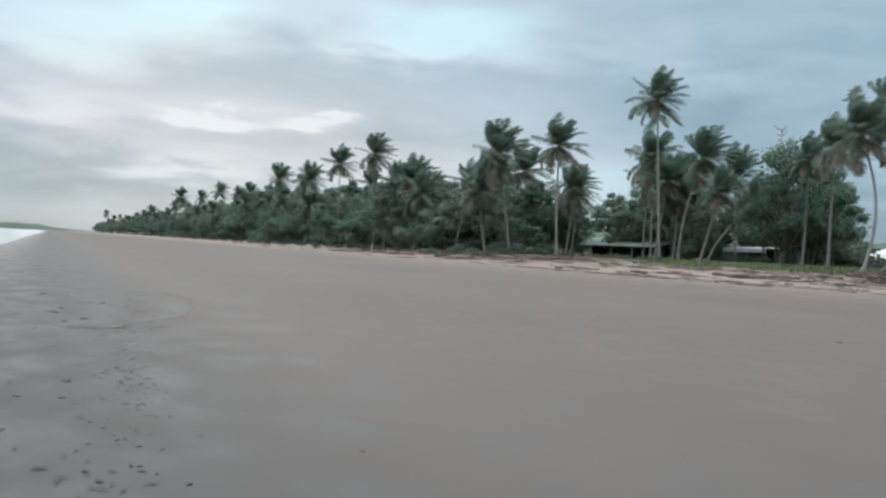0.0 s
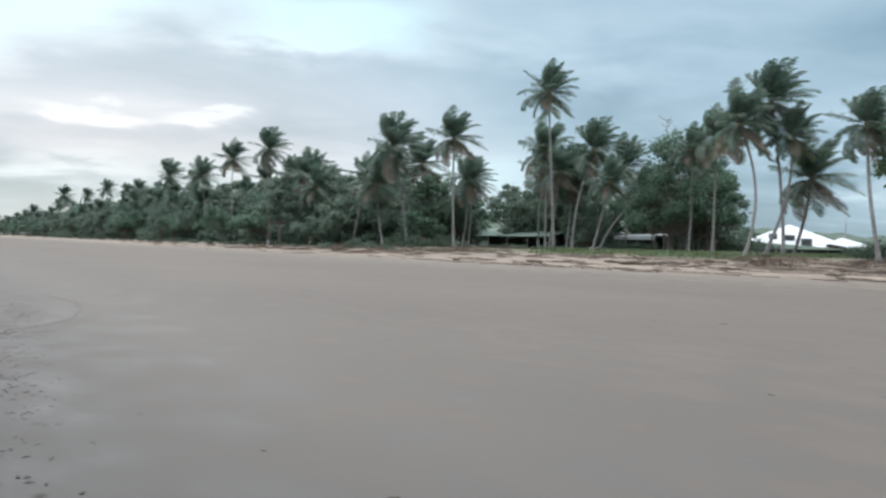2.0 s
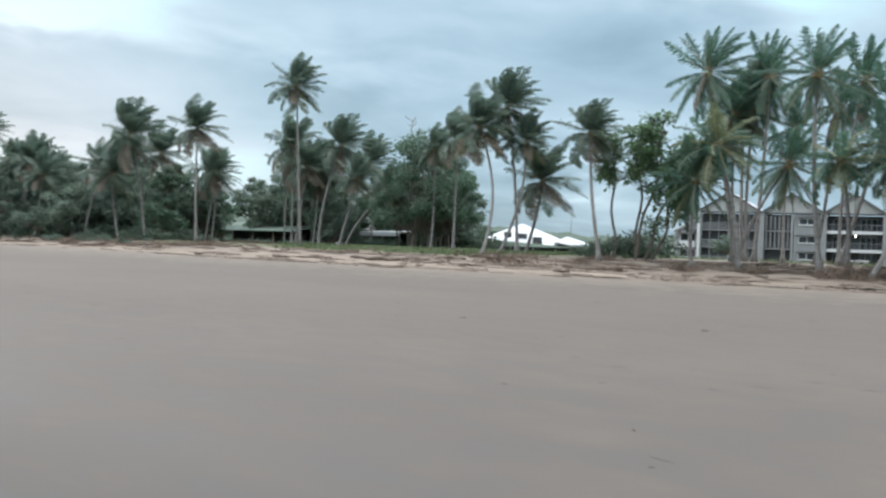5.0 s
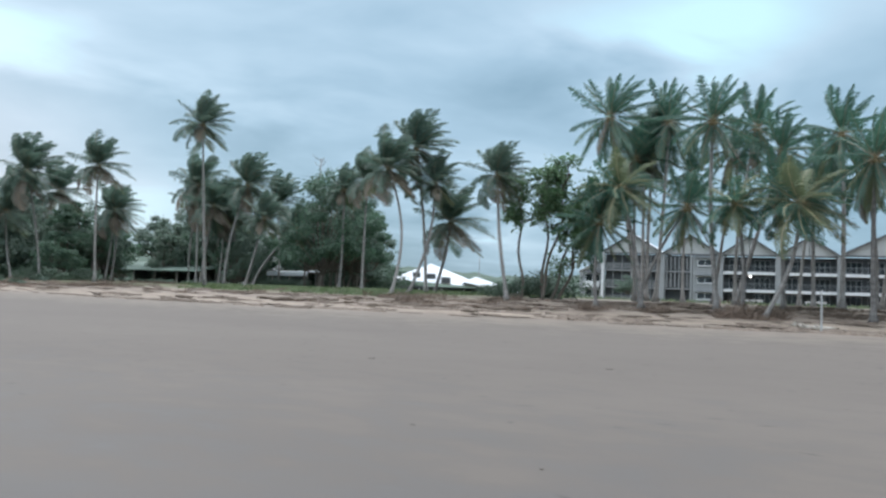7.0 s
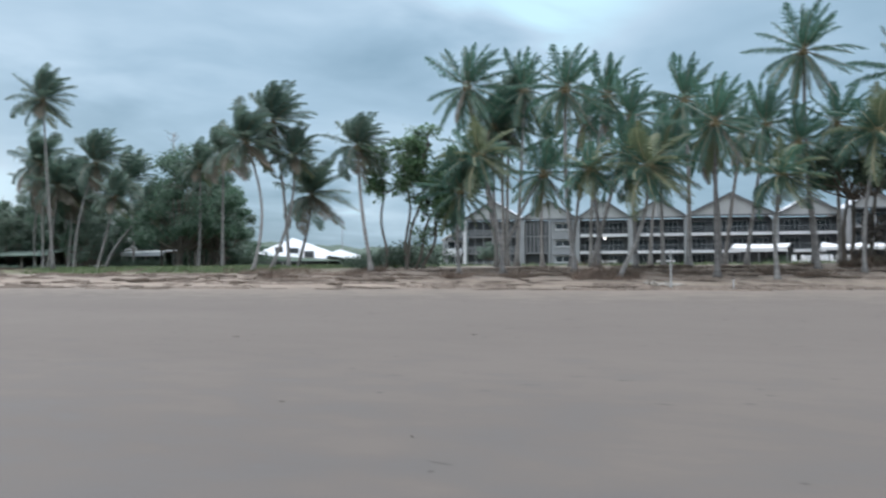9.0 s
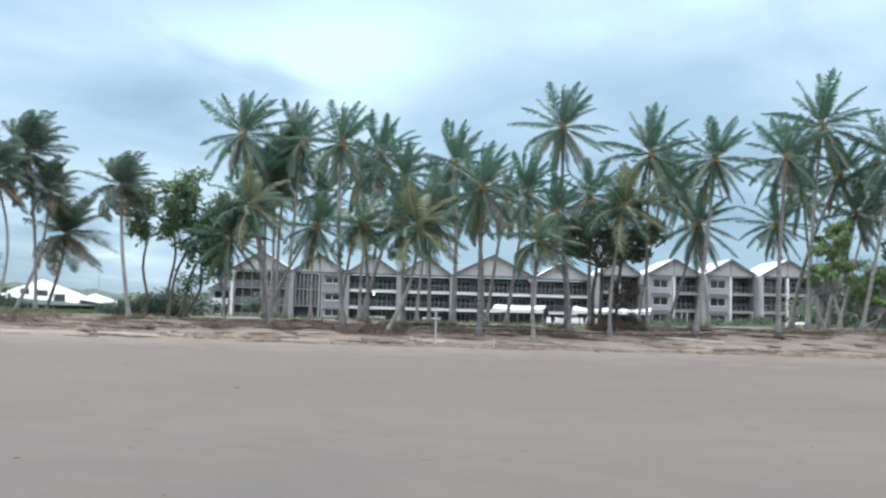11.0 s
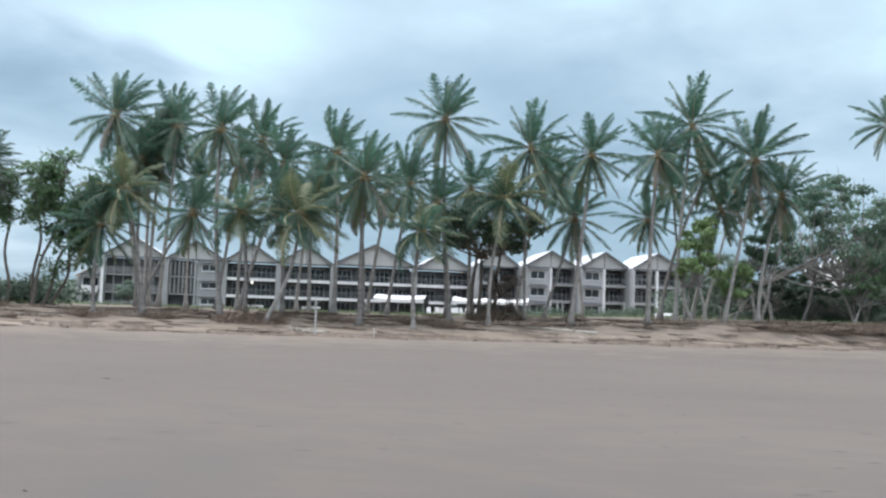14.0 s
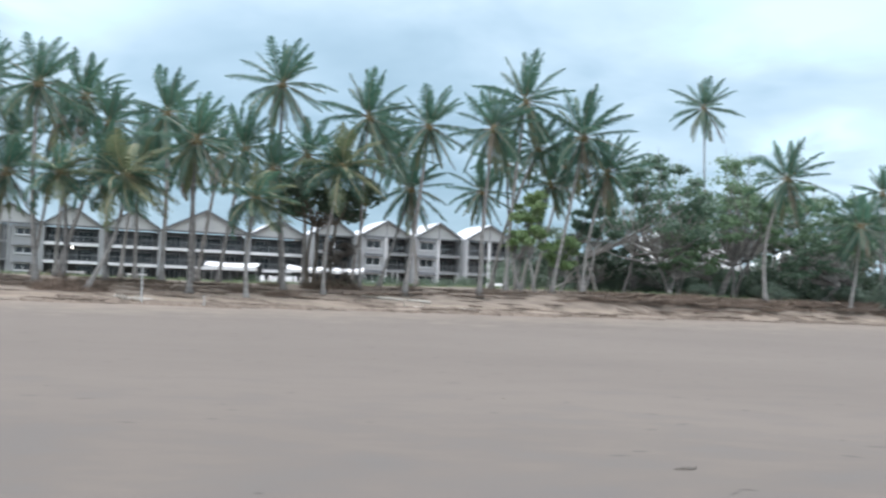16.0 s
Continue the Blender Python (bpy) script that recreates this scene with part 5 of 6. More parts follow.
def window(parent, m, x0, x1, z0, z1, y, panes=2, frame_mat=None):
    """A framed window in a wall face at depth y, with real panes behind the frame."""
    frame_mat = frame_mat or WHITE
    f = 0.09
    step = (x1 - x0) / panes
    xs = [x0, x0 + f]
    for i in range(1, panes):
        xs += [x0 + i * step - f / 2, x0 + i * step + f / 2]
    xs += [x1 - f, x1]
    vs, fs = lattice(xs, [z0, z0 + f, z1 - f, z1], lambda i, k: k != 1 or i % 2 == 0, y - 0.05, y + 0.08)
    w = part("window", mesh_of("window_frame", vs, fs, frame_mat), parent, "", m)
    for i in range(panes):
        part("pane", mesh_of("pane", *box_data(x0 + i * step + f / 2, x0 + (i + 1) * step - f / 2, y + 0.02, y + 0.04, z0 + f, z1 - f), GLASS), w)
    return w


def railing(parent, m, x0, x1, z, y):
    n = max(2, int((x1 - x0) / 0.35))
    xs = []
    for i in range(n + 1):
        c = x0 + 0.02 + (x1 - x0 - 0.04) * i / n
        xs += [c - 0.018, c + 0.018]
    vs, fs = lattice(xs, [z, z + 0.1, z + 0.14, z + 0.95, z + 1.02], lambda i, k: k in (1, 3) or i % 2 == 0, y - 0.02, y + 0.02)
    part("railing", mesh_of("railing", vs, fs, STEEL), parent, "thin grey balcony railing", m)


def gable_roof(parent, m, w, eave, peak, depth, front=0.5, panel=True, roof=None):
    """A gable end with its panel, dark barge boards and two roof sheets running back."""
    roof = roof or ROOF_PALE
    c = w / 2
    if panel:
        vs = [(0.1, 0.0, eave), (w - 0.1, 0.0, eave), (c, 0.0, peak - 0.12), (0.1, 0.15, eave), (w - 0.1, 0.15, eave), (c, 0.15, peak - 0.12)]
        part("gable_panel", mesh_of("gable_panel", vs, [(0, 1, 2), (5, 4, 3), (0, 3, 4, 1), (1, 4, 5, 2), (2, 5, 3, 0)], GABLE), parent, "pale grey triangular gable panel", m)
        part("gable_strip", mesh_of("gable_strip", *box_data(c - 0.06, c + 0.06, -0.04, 0.0, eave, peak - 0.35), TRIM), parent, "", m)
    for s in (0, 1):
        x0, x1 = (0.0, c) if s == 0 else (w, c)
        vs, fs = [], []
        for dy in (-front, depth):
            for dz in (0.0, 0.1):
                vs += [(x0, dy, eave + dz), (x1, dy, peak + dz)]
        fs = [(0, 1, 5, 4), (2, 6, 7, 3), (0, 2, 3, 1), (4, 5, 7, 6), (0, 4, 6, 2), (1, 3, 7, 5)]
        sheet = part("roof_sheet", mesh_of("roof_sheet", vs, fs, roof), parent, "white metal roof sheet", m)
        seams = []
        for i in range(1, int(depth / 1.2)):
            y = -front + i * 1.2
            seams.append(([Vector((x0, y, eave + 0.1)), Vector((x1, y, peak + 0.1)), Vector((x1, y + 0.06, peak + 0.13)), Vector((x0, y + 0.06, eave + 0.13))], [(0, 1, 2, 3)]))
        if seams:
            part("roof_seam", mesh_of("roof_seam", *merged(seams), roof), sheet)
        bw = 0.28
        vs = [(x0, -front - 0.06, eave - bw + 0.1), (x1, -front - 0.06, peak - bw + 0.1), (x1, -front - 0.06, peak + 0.14), (x0, -front - 0.06, eave + 0.14),
              (x0, -front - 0.004, eave - bw + 0.1), (x1, -front - 0.004, peak - bw + 0.1), (x1, -front - 0.004, peak + 0.14), (x0, -front - 0.004, eave + 0.14)]
        part("barge_board", mesh_of("barge_board", vs, [(0, 1, 2, 3), (7, 6, 5, 4), (0, 4, 5, 1), (3, 2, 6, 7), (0, 3, 7, 4), (1, 5, 6, 2)], TRIM), parent, "dark barge board", m)


def balcony_bay(parent, m, x0, x1, floors, recess=2.6, slab=None, rails=True):
    """Open balconies: a back wall coloured dark for shade, glazed doors, slab edges and railings."""
    slab = slab or WHITE
    box("back_wall", parent, m, x0, x1, recess, recess + 0.25, 0, floors[-1], WALL_SHADE, "balcony back wall with shade in its dark colour")
    for i in range(len(floors) - 1):
        z = floors[i]
        if i:
            box("balcony_slab", parent, m, x0, x1, -0.1, recess, z - 0.32, z + 0.12, slab, "white balcony slab edge")
            if rails:
                railing(parent, m, x0 + 0.02, x1 - 0.02, z + 0.122, 0.0)
        n = max(1, int((x1 - x0) / 3.2))
        for k in range(n):
            c = x0 + (k + 0.5) * (x1 - x0) / n
            window(parent, m, c - 1.2, c + 1.2, z + 0.08, z + 2.15, recess - 0.06, 3, CONCRETE)


def window_bay(parent, m, x0, x1, floors, mat=None):
    """A painted wall bay with a window and a sunhood at each upper floor."""
    mat = mat or WHITE
    c = (x0 + x1) / 2
    for i in range(len(floors) - 1):
        z, top = floors[i], floors[i + 1]
        w = min(1.25, (x1 - x0) / 2 - 0.3)
        a, b = (z + 0.75, z + 2.1) if mat is VILLA else (z + 0.95, z + 2.05)
        box("wall", parent, m, x0, x1, 0.02, 0.27, z, a, mat)
        box("wall", parent, m, x0, x1, 0.02, 0.27, b, top, mat)
        box("wall", parent, m, x0, c - w, 0.02, 0.27, a, b, mat)
        box("wall", parent, m, c + w, x1, 0.02, 0.27, a, b, mat)
        window(parent, m, c - w, c + w, a, b, 0.12, 2)
        box("window_sill", parent, m, c - w - 0.08, c + w + 0.08, -0.14, 0.02, a - 0.1, a, WHITE)
        if mat is VILLA:
            x2, x3, lo, hi = c - w - 0.25, c + w + 0.25, b + 0.04, b + 0.62
            hood = [(x2, -0.85, lo), (x3, -0.85, lo), (x3, -0.85, lo + 0.1), (x2, -0.85, lo + 0.1), (x2, 0.018, hi - 0.1), (x3, 0.018, hi - 0.1), (x3, 0.018, hi), (x2, 0.018, hi)]
            part("sunhood", mesh_of("sunhood", hood, [(0, 1, 2, 3), (3, 2, 6, 7), (5, 4, 7, 6), (0, 4, 5, 1), (0, 3, 7, 4), (1, 5, 6, 2)], TRIM), parent, "sloping dark grey sunhood over the window", m)
        else:
            box("sunhood", parent, m, c - w - 0.2, c + w + 0.2, -0.55, 0.02, b + 0.08, b + 0.2, TRIM, "dark sunhood over the window")
        # dark sheet put in for the unlit room behind the glass
        box("dark_backing", parent, m, c - w, c + w, 0.9, 1.0, a, b, WALL_SHADE)


def slat_bay(parent, m, x0, x1, floors, upright=True):
    """Slatted sun screens in front of dark balconies."""
    # back wall takes the dark colour that stands for recess shade
    box("back_wall", parent, m, x0, x1, 1.2, 1.4, 0, floors[-1], WALL_SHADE, "wall behind the screens with shade in its dark colour")
    for i in range(len(floors) - 1):
        z, top = floors[i], floors[i + 1]
        if i:
            box("balcony_slab", parent, m, x0, x1, 0.05, 1.2, z - 0.2, z, CONCRETE)
        if upright and i == 0:
            continue
        if upright:
            n = int((x1 - x0) / 0.62)
            for k in range(n):
                c = x0 + (k + 0.5) * (x1 - x0) / n
                box("slat", parent, m, c - 0.1, c + 0.1, 0.0, 0.07, z + 0.12, top - 0.3, CONCRETE)
        else:
            for k in range(4):
                h = z + 0.2 + k * 0.27
                box("slat", parent, m, x0 + 0.01, x1 - 0.01, 0.0, 0.06, h, h + 0.1, CONCRETE)
            for k in range(1, 3):
                c = x0 + (x1 - x0) * k / 3
                box("mullion", parent, m, c - 0.05, c + 0.05, 0.07, 0.15, z + 0.02, top - 0.22, CONCRETE)


def module(parent, x, y, z, w, turn, kind, floors, eave, peak, side_wall=False, pale=None):
    """One gabled house of the row, from its front left corner."""
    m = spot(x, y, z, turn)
    pale = pale or CONCRETE
    c = w / 2
    if kind == "screens":
        slat_bay(parent, m, 0.45, c - 0.2, floors, False)
        slat_bay(parent, m, c + 0.2, w - 0.45, floors, False)
    elif kind == "slats":
        slat_bay(parent, m, 0.45, c - 0.3, floors, True)
        window_bay(parent, m, c + 0.3, w - 0.45, floors, CONCRETE)
    elif kind == "balconies":
        balcony_bay(parent, m, 0.45, w - 0.45, floors)
    elif kind == "half":
        window_bay(parent, m, 0.45, c - 0.25, floors, VILLA)
        balcony_bay(parent, m, c + 0.25, w - 0.2, floors, slab=CONCRETE)
    else:
        balcony_bay(parent, m, 0.45, c - 0.2, floors, slab=CONCRETE)
        balcony_bay(parent, m, c + 0.2, w - 0.45, floors, slab=CONCRETE)
    for a, b in ((0.0, 0.44), (w - 0.44, w)) if kind != "half" else ((0.0, 0.44),):
        box("column", parent, m, a, b, -0.35, 0.9, -0.3, eave - 0.02, pale, "grey rendered blade column")
    if kind != "balconies":
        box("column", parent, m, c - 0.19, c + 0.19, -0.12, 0.6, -0.3, eave - 0.02, WHITE if kind in ("half", "pairs") else pale, "slim column between the bays")
    if side_wall:
        box("side_wall", parent, m, -0.05, 0.2, 0.95, 11.5, -0.3, eave - 0.05, CONCRETE, "pale grey side wall")
        box("side_wall", parent, m, w - 0.2, w + 0.05, 0.95, 11.5, -0.3, eave - 0.05, CONCRETE, "pale grey side wall")
    box("eave_beam", parent, m, 0.02, w - 0.02, -0.12, 0.1, eave - 0.28, eave - 0.004, TRIM, "dark eave beam")
    gable_roof(parent, m, w, eave, peak, 11.5)


hotel = thing("hotel_wing", 150, 50, 1.0, "three-storey grey hotel wing with gables and long white balconies", "hotel")
hotel.matrix_basis = pose(0, 0, 0)
WING = 18.0
PIVOT = (150.0, 39.7)


def along(d):
    """A place on the wing's front, d metres to the right of its pivot."""
    return PIVOT[0] + d * math.sin(radians(WING)), PIVOT[1] - d * math.cos(radians(WING))


for left, right, kind, eave, peak in ((-37.4, -27.32, "screens", 8.45, 11.6), (-27.32, -17.99, "slats", 8.4, 11.4), (-17.99, -9.12, "balconies", 8.4, 11.35), (-9.12, 0.0, "balconies", 8.4, 11.4), (0.0, 13.95, "balconies", 8.6, 12.1)):
    module(hotel, *along(left), 1.0, right - left, WING, kind, (0.0, 2.65, 5.52, eave - 0.3), eave, peak)
module(hotel, *along(13.97), 1.0, 10.4, WING, "balconies", (0.0, 2.65, 5.52, 8.1), 8.4, 11.3)
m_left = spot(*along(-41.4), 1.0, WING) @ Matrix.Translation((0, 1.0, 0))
window_bay(hotel, m_left, 0.5, 3.9, (0.0, 2.65, 4.9), VILLA)
box("column", hotel, m_left, 0.0, 0.48, -0.3, 0.9, -0.3, 4.9, VILLA)
box("balcony_front", hotel, m_left, 0.7, 3.5, -0.75, -0.65, 2.4, 3.4, WHITE, "pale balcony front panel")
box("balcony_floor", hotel, m_left, 0.7, 3.5, -0.75, 0.0, 2.28, 2.396, CONCRETE)
vs = [(-0.3, -0.5, 4.9), (3.95, -0.5, 7.4), (3.95, 10, 7.4), (-0.3, 10, 4.9), (-0.3, -0.5, 5.05), (3.95, -0.5, 7.55), (3.95, 10, 7.55), (-0.3, 10, 5.05)]
part("roof_sheet", mesh_of("roof_sheet", vs, [(0, 3, 2, 1), (4, 5, 6, 7), (0, 1, 5, 4), (1, 2, 6, 5), (2, 3, 7, 6), (3, 0, 4, 7)], ROOF_WHITE), hotel, "sloping end roof sheet", m_left)
vs = [(0.4, 0.05, 4.902), (3.9, 0.05, 4.902), (3.9, 0.05, 7.3), (0.4, 0.25, 4.902), (3.9, 0.25, 4.902), (3.9, 0.25, 7.3)]
part("wall", mesh_of("wall", vs, [(0, 1, 2), (5, 4, 3), (0, 3, 4, 1), (1, 4, 5, 2), (2, 5, 3, 0)], CONCRETE), hotel, "", m_left)
box("column", hotel, spot(*along(-37.4), 1.0, WING), -0.02, 0.42, -0.6, -0.36, -0.3, 8.4, WHITE, "white rendered corner column")
box("rear_wall", hotel, spot(*along(-37.4), 1.0, WING), 0.1, 60, 11.2, 11.45, -0.3, 8.3, CONCRETE)

villas = thing("hotel_wing", 150, -5, 1.4, "stepped white hotel wing of narrow gabled houses with dark balconies", "hotel")
villas.matrix_basis = pose(0, 0, 0)
FV = (0.0, 2.75, 5.55, 8.2)
for x, left, right, kind in ((152, 15.5, 8.1, "pairs"), (150, 7.4, -1.5, "half"), (150, -1.6, -9.95, "half"), (150, -10.05, -18.5, "pairs")):
    module(villas, x, left, 1.7, (left - right) * 1.02, 17, kind, FV, 8.35, 10.95, side_wall=True, pale=VILLA if right < 5 else CONCRETE)
box("rear_wall", villas, spot(164.0, 17, 1.5, 8), 0, 38, 0, 0.25, -0.3, 8.2, CONCRETE)
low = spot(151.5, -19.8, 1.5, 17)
window_bay(villas, low, 0.0, 4.2, (0.0, 2.75, 5.0), VILLA)
box("roof_sheet", villas, low, -0.2, 4.5, -0.4, 9, 5.01, 5.14, ROOF_WHITE)


# ---- houses behind the grass ----
def cottage(x, y, z, w, depth, wall_h, peak, split, turn, label, mat_roof=None, mat_wall=None):
    """A low house, gable to the beach; split says how far along its front the ridge stands."""
    t = thing("house", x, y, z, label, "house")
    m = Matrix.Translation((-x, -y, -z)) @ spot(x, y, z, turn)
    mat_roof, mat_wall = mat_roof or ROOF_WHITE, mat_wall or GABLE
    c = w * split
    vs = [(0.5, 0, 0), (w - 0.5, 0, 0), (w - 0.5, 0, wall_h), (c, 0, peak - 0.15), (0.5, 0, wall_h), (0.5, 0.2, 0), (w - 0.5, 0.2, 0), (w - 0.5, 0.2, wall_h), (c, 0.2, peak - 0.15), (0.5, 0.2, wall_h)]
    part("wall", mesh_of("wall", vs, [(0, 1, 2, 3, 4), (9, 8, 7, 6, 5), (0, 5, 6, 1), (1, 6, 7, 2), (4, 9, 5, 0), (2, 7, 8, 3), (3, 8, 9, 4)], mat_wall), t, "", m)
    box("wall", t, m, 0.5, 0.7, 0.21, depth, 0, wall_h, mat_wall)
    box("wall", t, m, w - 0.7, w - 0.5, 0.21, depth, 0, wall_h, mat_wall)
    box("wall", t, m, 0.5, w - 0.5, depth, depth + 0.2, 0, wall_h, mat_wall)
    for x0, x1 in ((-0.2, c), (w + 0.2, c)):
        vs = []
        for dy in (-0.9, depth + 0.6):
            for dz in (0, 0.12):
                vs += [(x0, dy, wall_h - 0.15 + dz), (x1, dy, peak + dz)]
        part("roof_sheet", mesh_of("roof_sheet", vs, [(0, 1, 5, 4), (2, 6, 7, 3), (0, 2, 3, 1), (4, 5, 7, 6), (0, 4, 6, 2), (1, 3, 7, 5)], mat_roof), t, "pale metal roof sheet", m)
    for a in (0.16, 0.42, 0.7):
        window(t, m, w * a, w * a + 1.9, 0.9, min(2.1, wall_h - 0.2), -0.06, 2)
    return t, m


def veranda_house(x, y, z, w, depth, eave_l, eave_r, peak, ridge_at, label, turn=40, hip=3.6):
    """A low house, its hipped white roof over a shaded veranda towards the beach."""
    t = thing("house", x, y, z, label, "house")
    m = Matrix.Translation((-x, -y, -z)) @ spot(x, y, z, turn)
    c = w * ridge_at
    over = [(-0.4, -0.7, eave_l - 0.1), (w + 0.4, -0.7, eave_r - 0.1), (c, hip, peak), (c, depth, peak), (w + 0.4, depth, eave_r - 0.1), (-0.4, depth, eave_l - 0.1)]
    for face in ((0, 1, 2), (1, 4, 3, 2), (5, 0, 2, 3)):
        top = [over[q] for q in face]
        n = len(top)
        vs = [(a, b, h + 0.1) for a, b, h in top] + top
        fs = [tuple(range(n)), tuple(reversed(range(n, 2 * n)))] + [(q, q + n, (q + 1) % n + n, (q + 1) % n) for q in range(n)]
        part("roof_sheet", mesh_of("roof_sheet", vs, fs, ROOF_WHITE), t, "white metal roof sheet", m)
    low = min(eave_l, eave_r)
    box("beam", t, m, 0.2, w - 0.2, -0.08, 0.14, low - 0.22, low - 0.004, TRIM, "dark veranda beam")
    # dark wall colour carries the shade under the veranda roof
    box("wall", t, m, 0.4, w - 0.4, 1.8, 2.0, -0.4, low - 0.05, WALL_SHADE, "veranda wall with shade in its dark colour")
    box("wall", t, m, 0.4, 0.6, 2.01, depth - 0.3, -0.4, low - 0.1, GABLE)
    box("wall", t, m, w - 0.6, w - 0.4, 2.01, depth - 0.3, -0.4, low - 0.1, GABLE)
    for k in range(5):
        a = 0.3 + (w - 0.7) * k / 4
        box("post", t, m, a, a + 0.1, -0.04, 0.08, -0.4, low - 0.224, WHITE)
    return t, m, c


house, hm, hc = veranda_house(105.7, 93.4, 1.0, 14.6, 9, 2.5, 1.4, 4.95, 0.383, "low house with a white hipped metal roof behind a lawn")
for a, b, lo, hi in ((-2.9, -1.6, 2.55, 3.65), (-0.8, 0.8, 2.5, 3.5), (1.5, 3.1, 1.85, 3.0)):
    front = -0.7 + (lo - 1.9) * 1.41
    dormer = box("dormer", house, hm, hc + a, hc + b, front - 0.1, front + 2.0, lo, hi, WHITE, "white framed dormer in the roof")
    part("opening", mesh_of("opening", *box_data(hc + a + 0.12, hc + b - 0.12, front - 0.16, front - 0.104, lo + 0.1, hi - 0.14), WALL_SHADE), dormer, "dark dormer opening")
veranda_house(107.9, 81.0, 1.0, 9.6, 8, 2.2, 0.45, 2.95, 0.14, "low white-roofed annexe sloping beside the lawn", hip=0.4)
cottage(113, 108.5, 1.0, 6.5, 6, 2.0, 2.5, 0.5, 0, "small flat white-roofed shed behind the palms")
cottage(120, -33.0, 1.3, 13, 10, 8.0, 11.0, 0.5, 5, "white two-storey house half hidden by trees", mat_wall=WHITE)
cottage(125, -52.0, 1.3, 14, 10, 5.6, 8.2, 0.5, 5, "pale house half hidden behind leafy trees", mat_wall=WHITE)
cottage(88, 109, 1.2, 9, 8, 6.8, 9.4, 0.5, 10, "pale grey house glimpsed between the palms", mat_wall=WHITE)


def carport(x, y, w, depth, height, drop, mat, label, fascia=0.0):
    """An open shelter: a sloping sheet roof on posts with a beam."""
    z = ground_z(x, y)
    t = thing("shelter", x, y, z, label, "shelter")
    m = Matrix.Translation((-x, -y, -z)) @ spot(x, y, z, 0)
    vs = []
    for dy, h in ((-0.4, height - drop), (depth, height)):
        vs += [(-0.4, dy, h), (w + 0.4, dy, h), (-0.4, dy, h + 0.1), (w + 0.4, dy, h + 0.1)]
    part("roof_sheet", mesh_of("roof_sheet", vs, [(0, 4, 5, 1), (2, 3, 7, 6), (0, 1, 3, 2), (4, 6, 7, 5), (0, 2, 6, 4), (1, 5, 7, 3)], mat), t, "", m)
    n = max(2, int(w / 4))
    for i in range(n + 1):
        c = w * i / n
        for dy in (0.0, depth - 0.3):
            box("post", t, m, c - 0.06, c + 0.06, dy, dy + 0.12, -0.2, height - drop + (0 if dy < 1 else drop) - 0.03, TIMBER)
    if fascia:
        box("fascia", t, m, -0.4, w + 0.4, -0.46, -0.404, height - drop + 0.08 - fascia, height - drop + 0.1, mat)
    else:
        # dark wall colour carries the shade beneath the shelter's roof
        box("wall", t, m, 0, w, depth - 0.12, depth, -0.2, height - 0.1, WALL_SHADE, "back wall with shade in its dark colour")
    return t


carport(66, 111.5, 22.5, 6, 2.7, 1.2, ROOF_GREEN, "long low green-roofed shelter under the trees")
carport(67, 77.3, 5.6, 3.5, 1.9, 0.3, ROOF_WHITE, "small white-roofed shelter behind the palms", 0.4)


# ---- terrace ----
def parasol_sail(x, y, w, label, valance=0.36, droop=0.1, cloth=None):
    """A broad low white awning on four posts with sagging edges."""
    z = ground_z(x, y)
    t = thing("awning", x, y, z, label, "awning", "white awnings")
    m = Matrix.Translation((-x, -y, -z)) @ spot(x, y, z, 0)
    n = 10
    vs, fs = [], []
    for j in range(7):
        for i in range(n + 1):
            u, v = i / n, j / 6
            vs.append((w * u, 4.0 * v, 1.85 + 0.45 * min(v * 2.2, 1.0) - droop * abs(math.sin(math.pi * u * (1 if w < 6 else 2)))))
    for j in range(6):
        for i in range(n):
            a = j * (n + 1) + i
            fs.append((a, a + 1, a + n + 2, a + n + 1))
    part("canopy", mesh_of("canopy", vs, fs, cloth or CANVAS, smooth=True), t, "taut canvas canopy", m)
    part("valance", mesh_of("valance", *box_data(0, w, -0.03, 0.0, 1.78 - valance, 1.78), CANVAS), t, "", m)
    # dark sheet added in place of the deep shade under the canopy
    box("back_screen", t, m, 0.1, w - 0.1, 4.02, 4.1, -0.1, 1.95, WALL_SHADE, "added dark sheet standing in for shade under the awning")
    for px in (0.05, w * 0.5, w - 0.05):
        for py in (0.05, 3.9):
            box("post", t, m, px - 0.04, px + 0.04, py, py + 0.08, -0.2, 1.74, STEEL)


parasol_sail(95, 20.7, 5.5, "long white awning over the hotel terrace")
parasol_sail(95, 12.2, 8.0, "wide white awning with drooping edges over the terrace", 0.3, 0.28)


def chair():
    t = thing("terrace_chair", 90, 12.4, ground_z(90, 12.4), "white moulded terrace chair on the sand", "chair", "terrace chairs")
    seat, back = box_data(-0.24, 0.24, -0.24, 0.24, 0.40, 0.45, 0.015), box_data(0.20, 0.25, -0.24, 0.24, 0.452, 0.9, 0.015)
    part("seat", mesh_of("seat", *seat, WHITE), t)
    part("backrest", mesh_of("backrest", *back, WHITE), t)
    for a in (-0.2, 0.2):
        for b in (-0.2, 0.2):
            part("leg", mesh_of("leg", *box_data(a - 0.025, a + 0.025, b - 0.025, b + 0.025, -0.02, 0.399), WHITE), t)
    return t


first = chair()
for i, (x, y) in enumerate(((90.4, 11.7), (89.8, 11.1), (90.6, 10.4), (90.1, 9.9), (91.0, 12.9), (90.8, 9.2), (86.2, 12.7), (86.8, 12.0), (86.0, 11.3), (86.6, 10.7), (87.2, 13.3), (86.4, 10.0), (87.4, 9.3))):
    copy_thing(first, pose(x, y, ground_z(x, y), 0, 0, 40 * i))


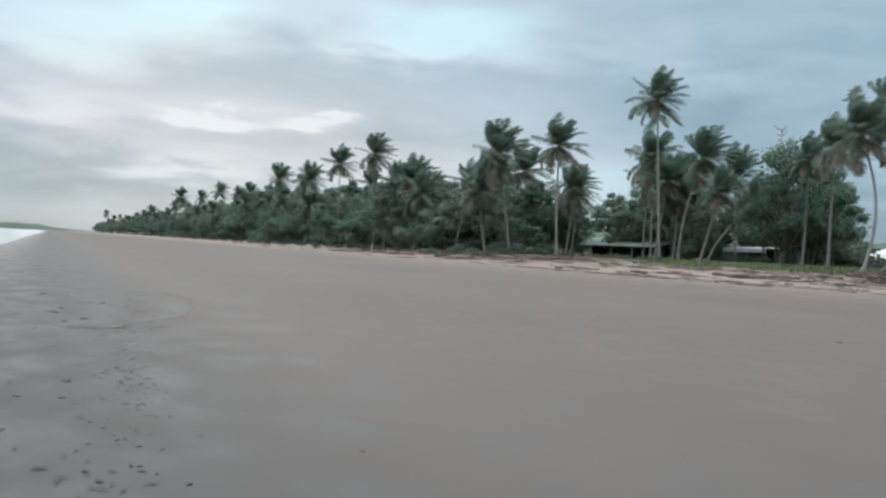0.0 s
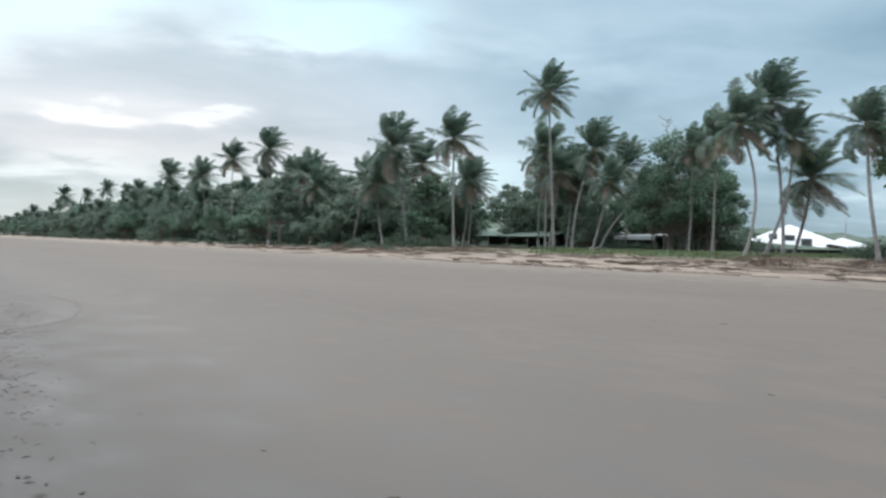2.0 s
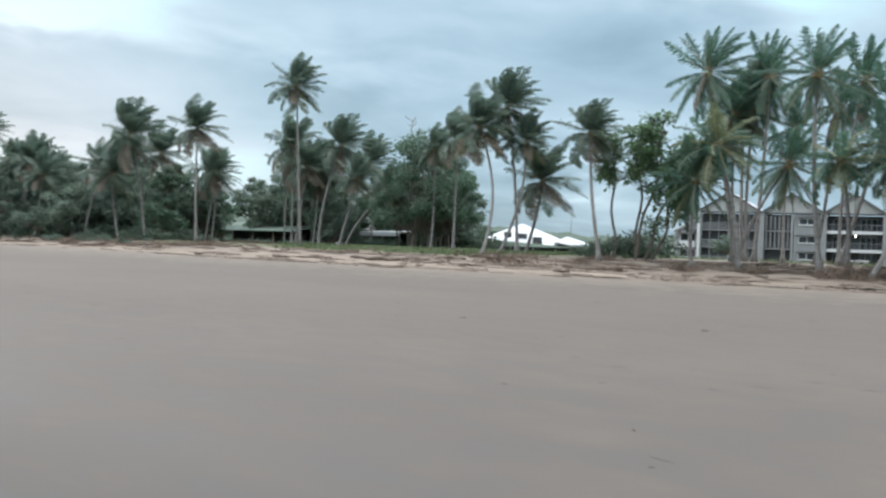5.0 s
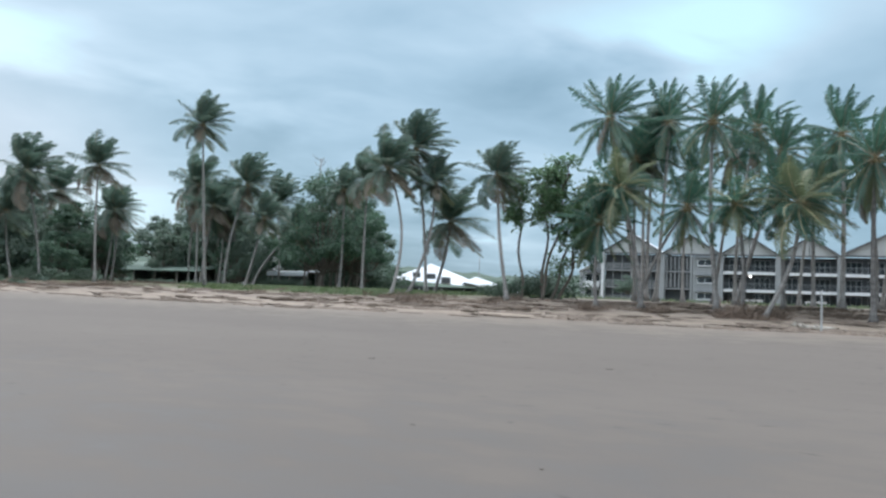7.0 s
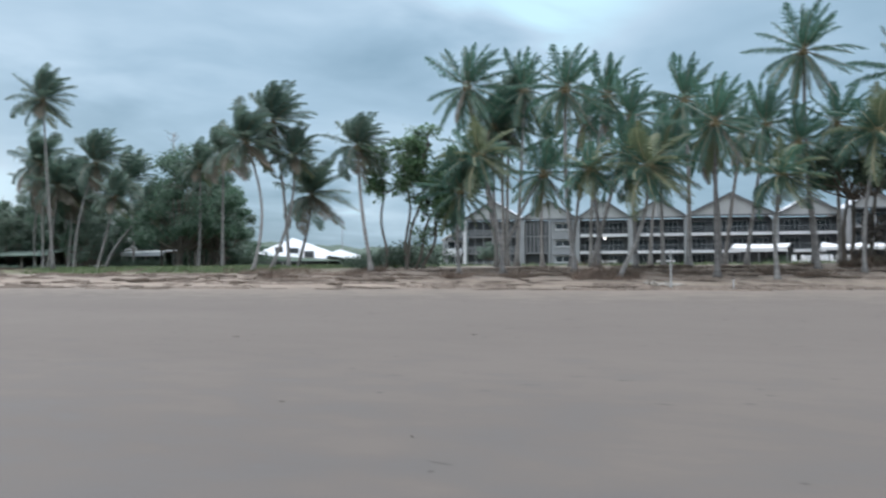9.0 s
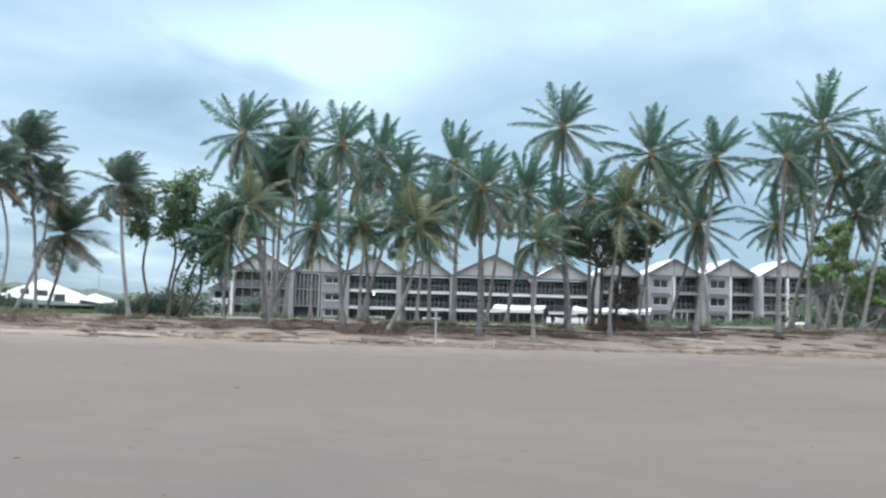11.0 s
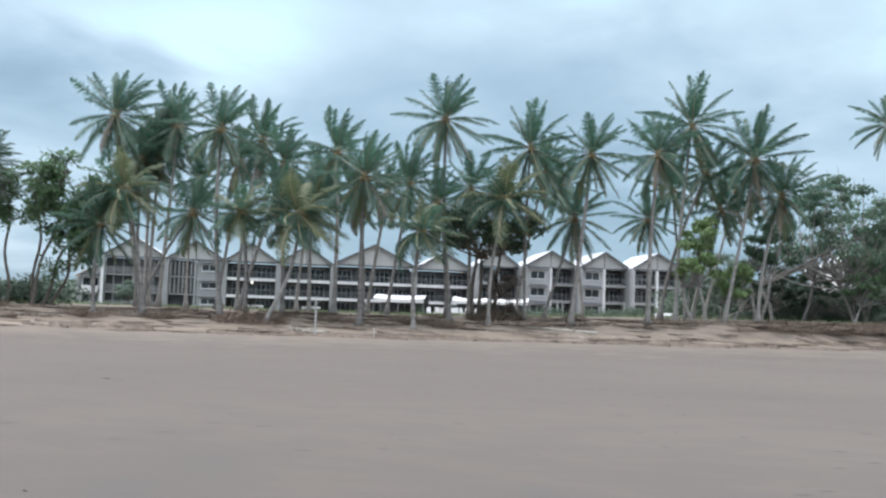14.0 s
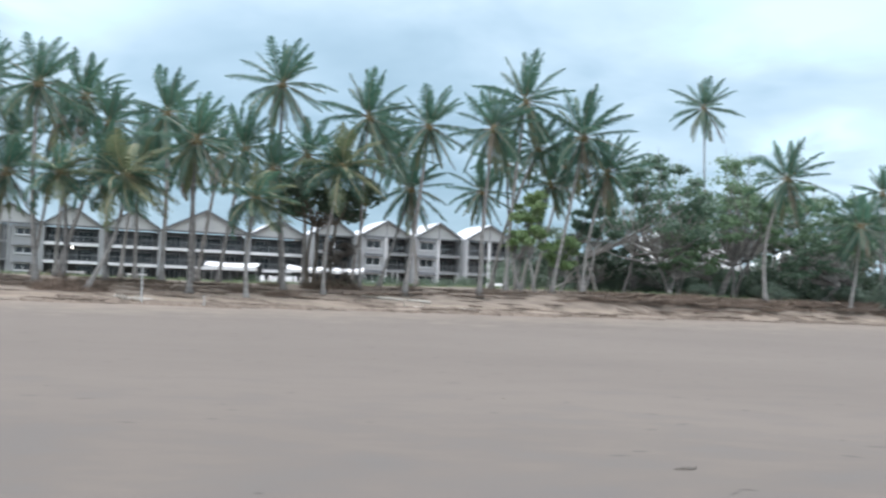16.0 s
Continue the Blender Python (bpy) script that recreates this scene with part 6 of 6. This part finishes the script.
def boat(x, y, turn, length, label):
    """A small upturned dinghy hull."""
    n, vs, fs = 12, [], []
    for i in range(n + 1):
        s = i / n
        w = 0.62 * math.sin(math.pi * (0.1 + 0.85 * s)) ** 0.7
        for k in range(7):
            a = math.pi * k / 6
            vs.append((length * (s - 0.5), w * math.cos(a), 0.5 * math.sin(a) ** 0.8 * (0.55 + 0.45 * math.sin(math.pi * s))))
    for i in range(n):
        for k in range(6):
            a = i * 7 + k
            fs.append((a, a + 1, a + 8, a + 7))
    fs += [tuple(range(7)), tuple(reversed(range(n * 7, n * 7 + 7)))]
    ob = new("dinghy", mesh_of("dinghy", vs, fs, WHITE, smooth=True))
    ob.matrix_basis = pose(x, y, ground_z(x, y) - 0.02, 0, 0, turn)
    tagged(ob, label, "boat")


def garden_table(x, y, w, label):
    """A square white table on four legs."""
    z = ground_z(x, y)
    t = thing("garden_table", x, y, z, label, "table", "garden tables")
    part("tabletop", mesh_of("tabletop", *box_data(-w / 2, w / 2, -w / 2, w / 2, 0.70, 0.75, 0.01), WHITE), t)
    part("apron", mesh_of("apron", *box_data(-w / 2 + 0.06, w / 2 - 0.06, -w / 2 + 0.06, w / 2 - 0.06, 0.58, 0.698), WHITE), t)
    for a in (-1, 1):
        for b in (-1, 1):
            c, d = a * (w / 2 - 0.1), b * (w / 2 - 0.1)
            part("leg", mesh_of("leg", *box_data(c - 0.04, c + 0.04, d - 0.04, d + 0.04, -0.02, 0.578), WHITE), t)


garden_table(104, 38.5, 1.5, "white garden table on the grass before the hotel")
garden_table(104, 36.6, 1.2, "white garden table on the grass before the hotel")
garden_table(104, 30.0, 1.8, "broad white garden table beside the palm trunks")
for sy in (1.05, 0.55, -5.2, -5.75):
    post(88, sy, 1.5, 0.07, "short pale garden post before the villas")
boat(80, -8.6, 95, 2.6, "small upturned white dinghy on the grass")


def wall_lamp():
    t = thing("wall_lamp", 145.45, 52.25, 5.85, "small bright lamp on a balcony front", "lamp")
    part("bracket", mesh_of("bracket", *box_data(0.0, 0.3, -0.05, 0.05, 0.25, 0.32), STEEL), t)
    vs, fs = tube([Vector((0, 0, -0.2)), Vector((0, 0, -0.12)), Vector((0, 0, 0.15)), Vector((0, 0, 0.25))], [0.05, 0.1, 0.1, 0.05], 10)
    part("globe", mesh_of("globe", vs, fs, LAMP, smooth=True), t, "lit white globe")


wall_lamp()


def mast(x, y, height, label, arms, mat):
    z = ground_z(x, y)
    t = thing("mast", x, y, z, label, "mast")
    vs, fs = tube([Vector((0, 0, -0.3)), Vector((0, 0, height * 0.6)), Vector((0.05, 0, height))], [0.09, 0.07, 0.04], 8)
    part("pole", mesh_of("pole", vs, fs, mat, smooth=True), t)
    for i in range(arms):
        a = i * 2.2
        h = height - 0.25 - 0.3 * (i // 2)
        d = Vector((math.cos(a), math.sin(a), 0.5)) * (0.8 if i % 2 else 0.55)
        vs, fs = tube([Vector((0, 0, h)), Vector((0, 0, h)) + d * 0.6, Vector((0, 0, h + 0.15)) + d], [0.035, 0.03, 0.015], 5)
        part("arm", mesh_of("arm", vs, fs, mat), t)


mast(62, 65.1, 12.9, "bare pole with short stubs above the trees", 6, TRUNK)
mast(115, 84.1, 7.2, "thin lattice television aerial by the house", 5, STEEL)
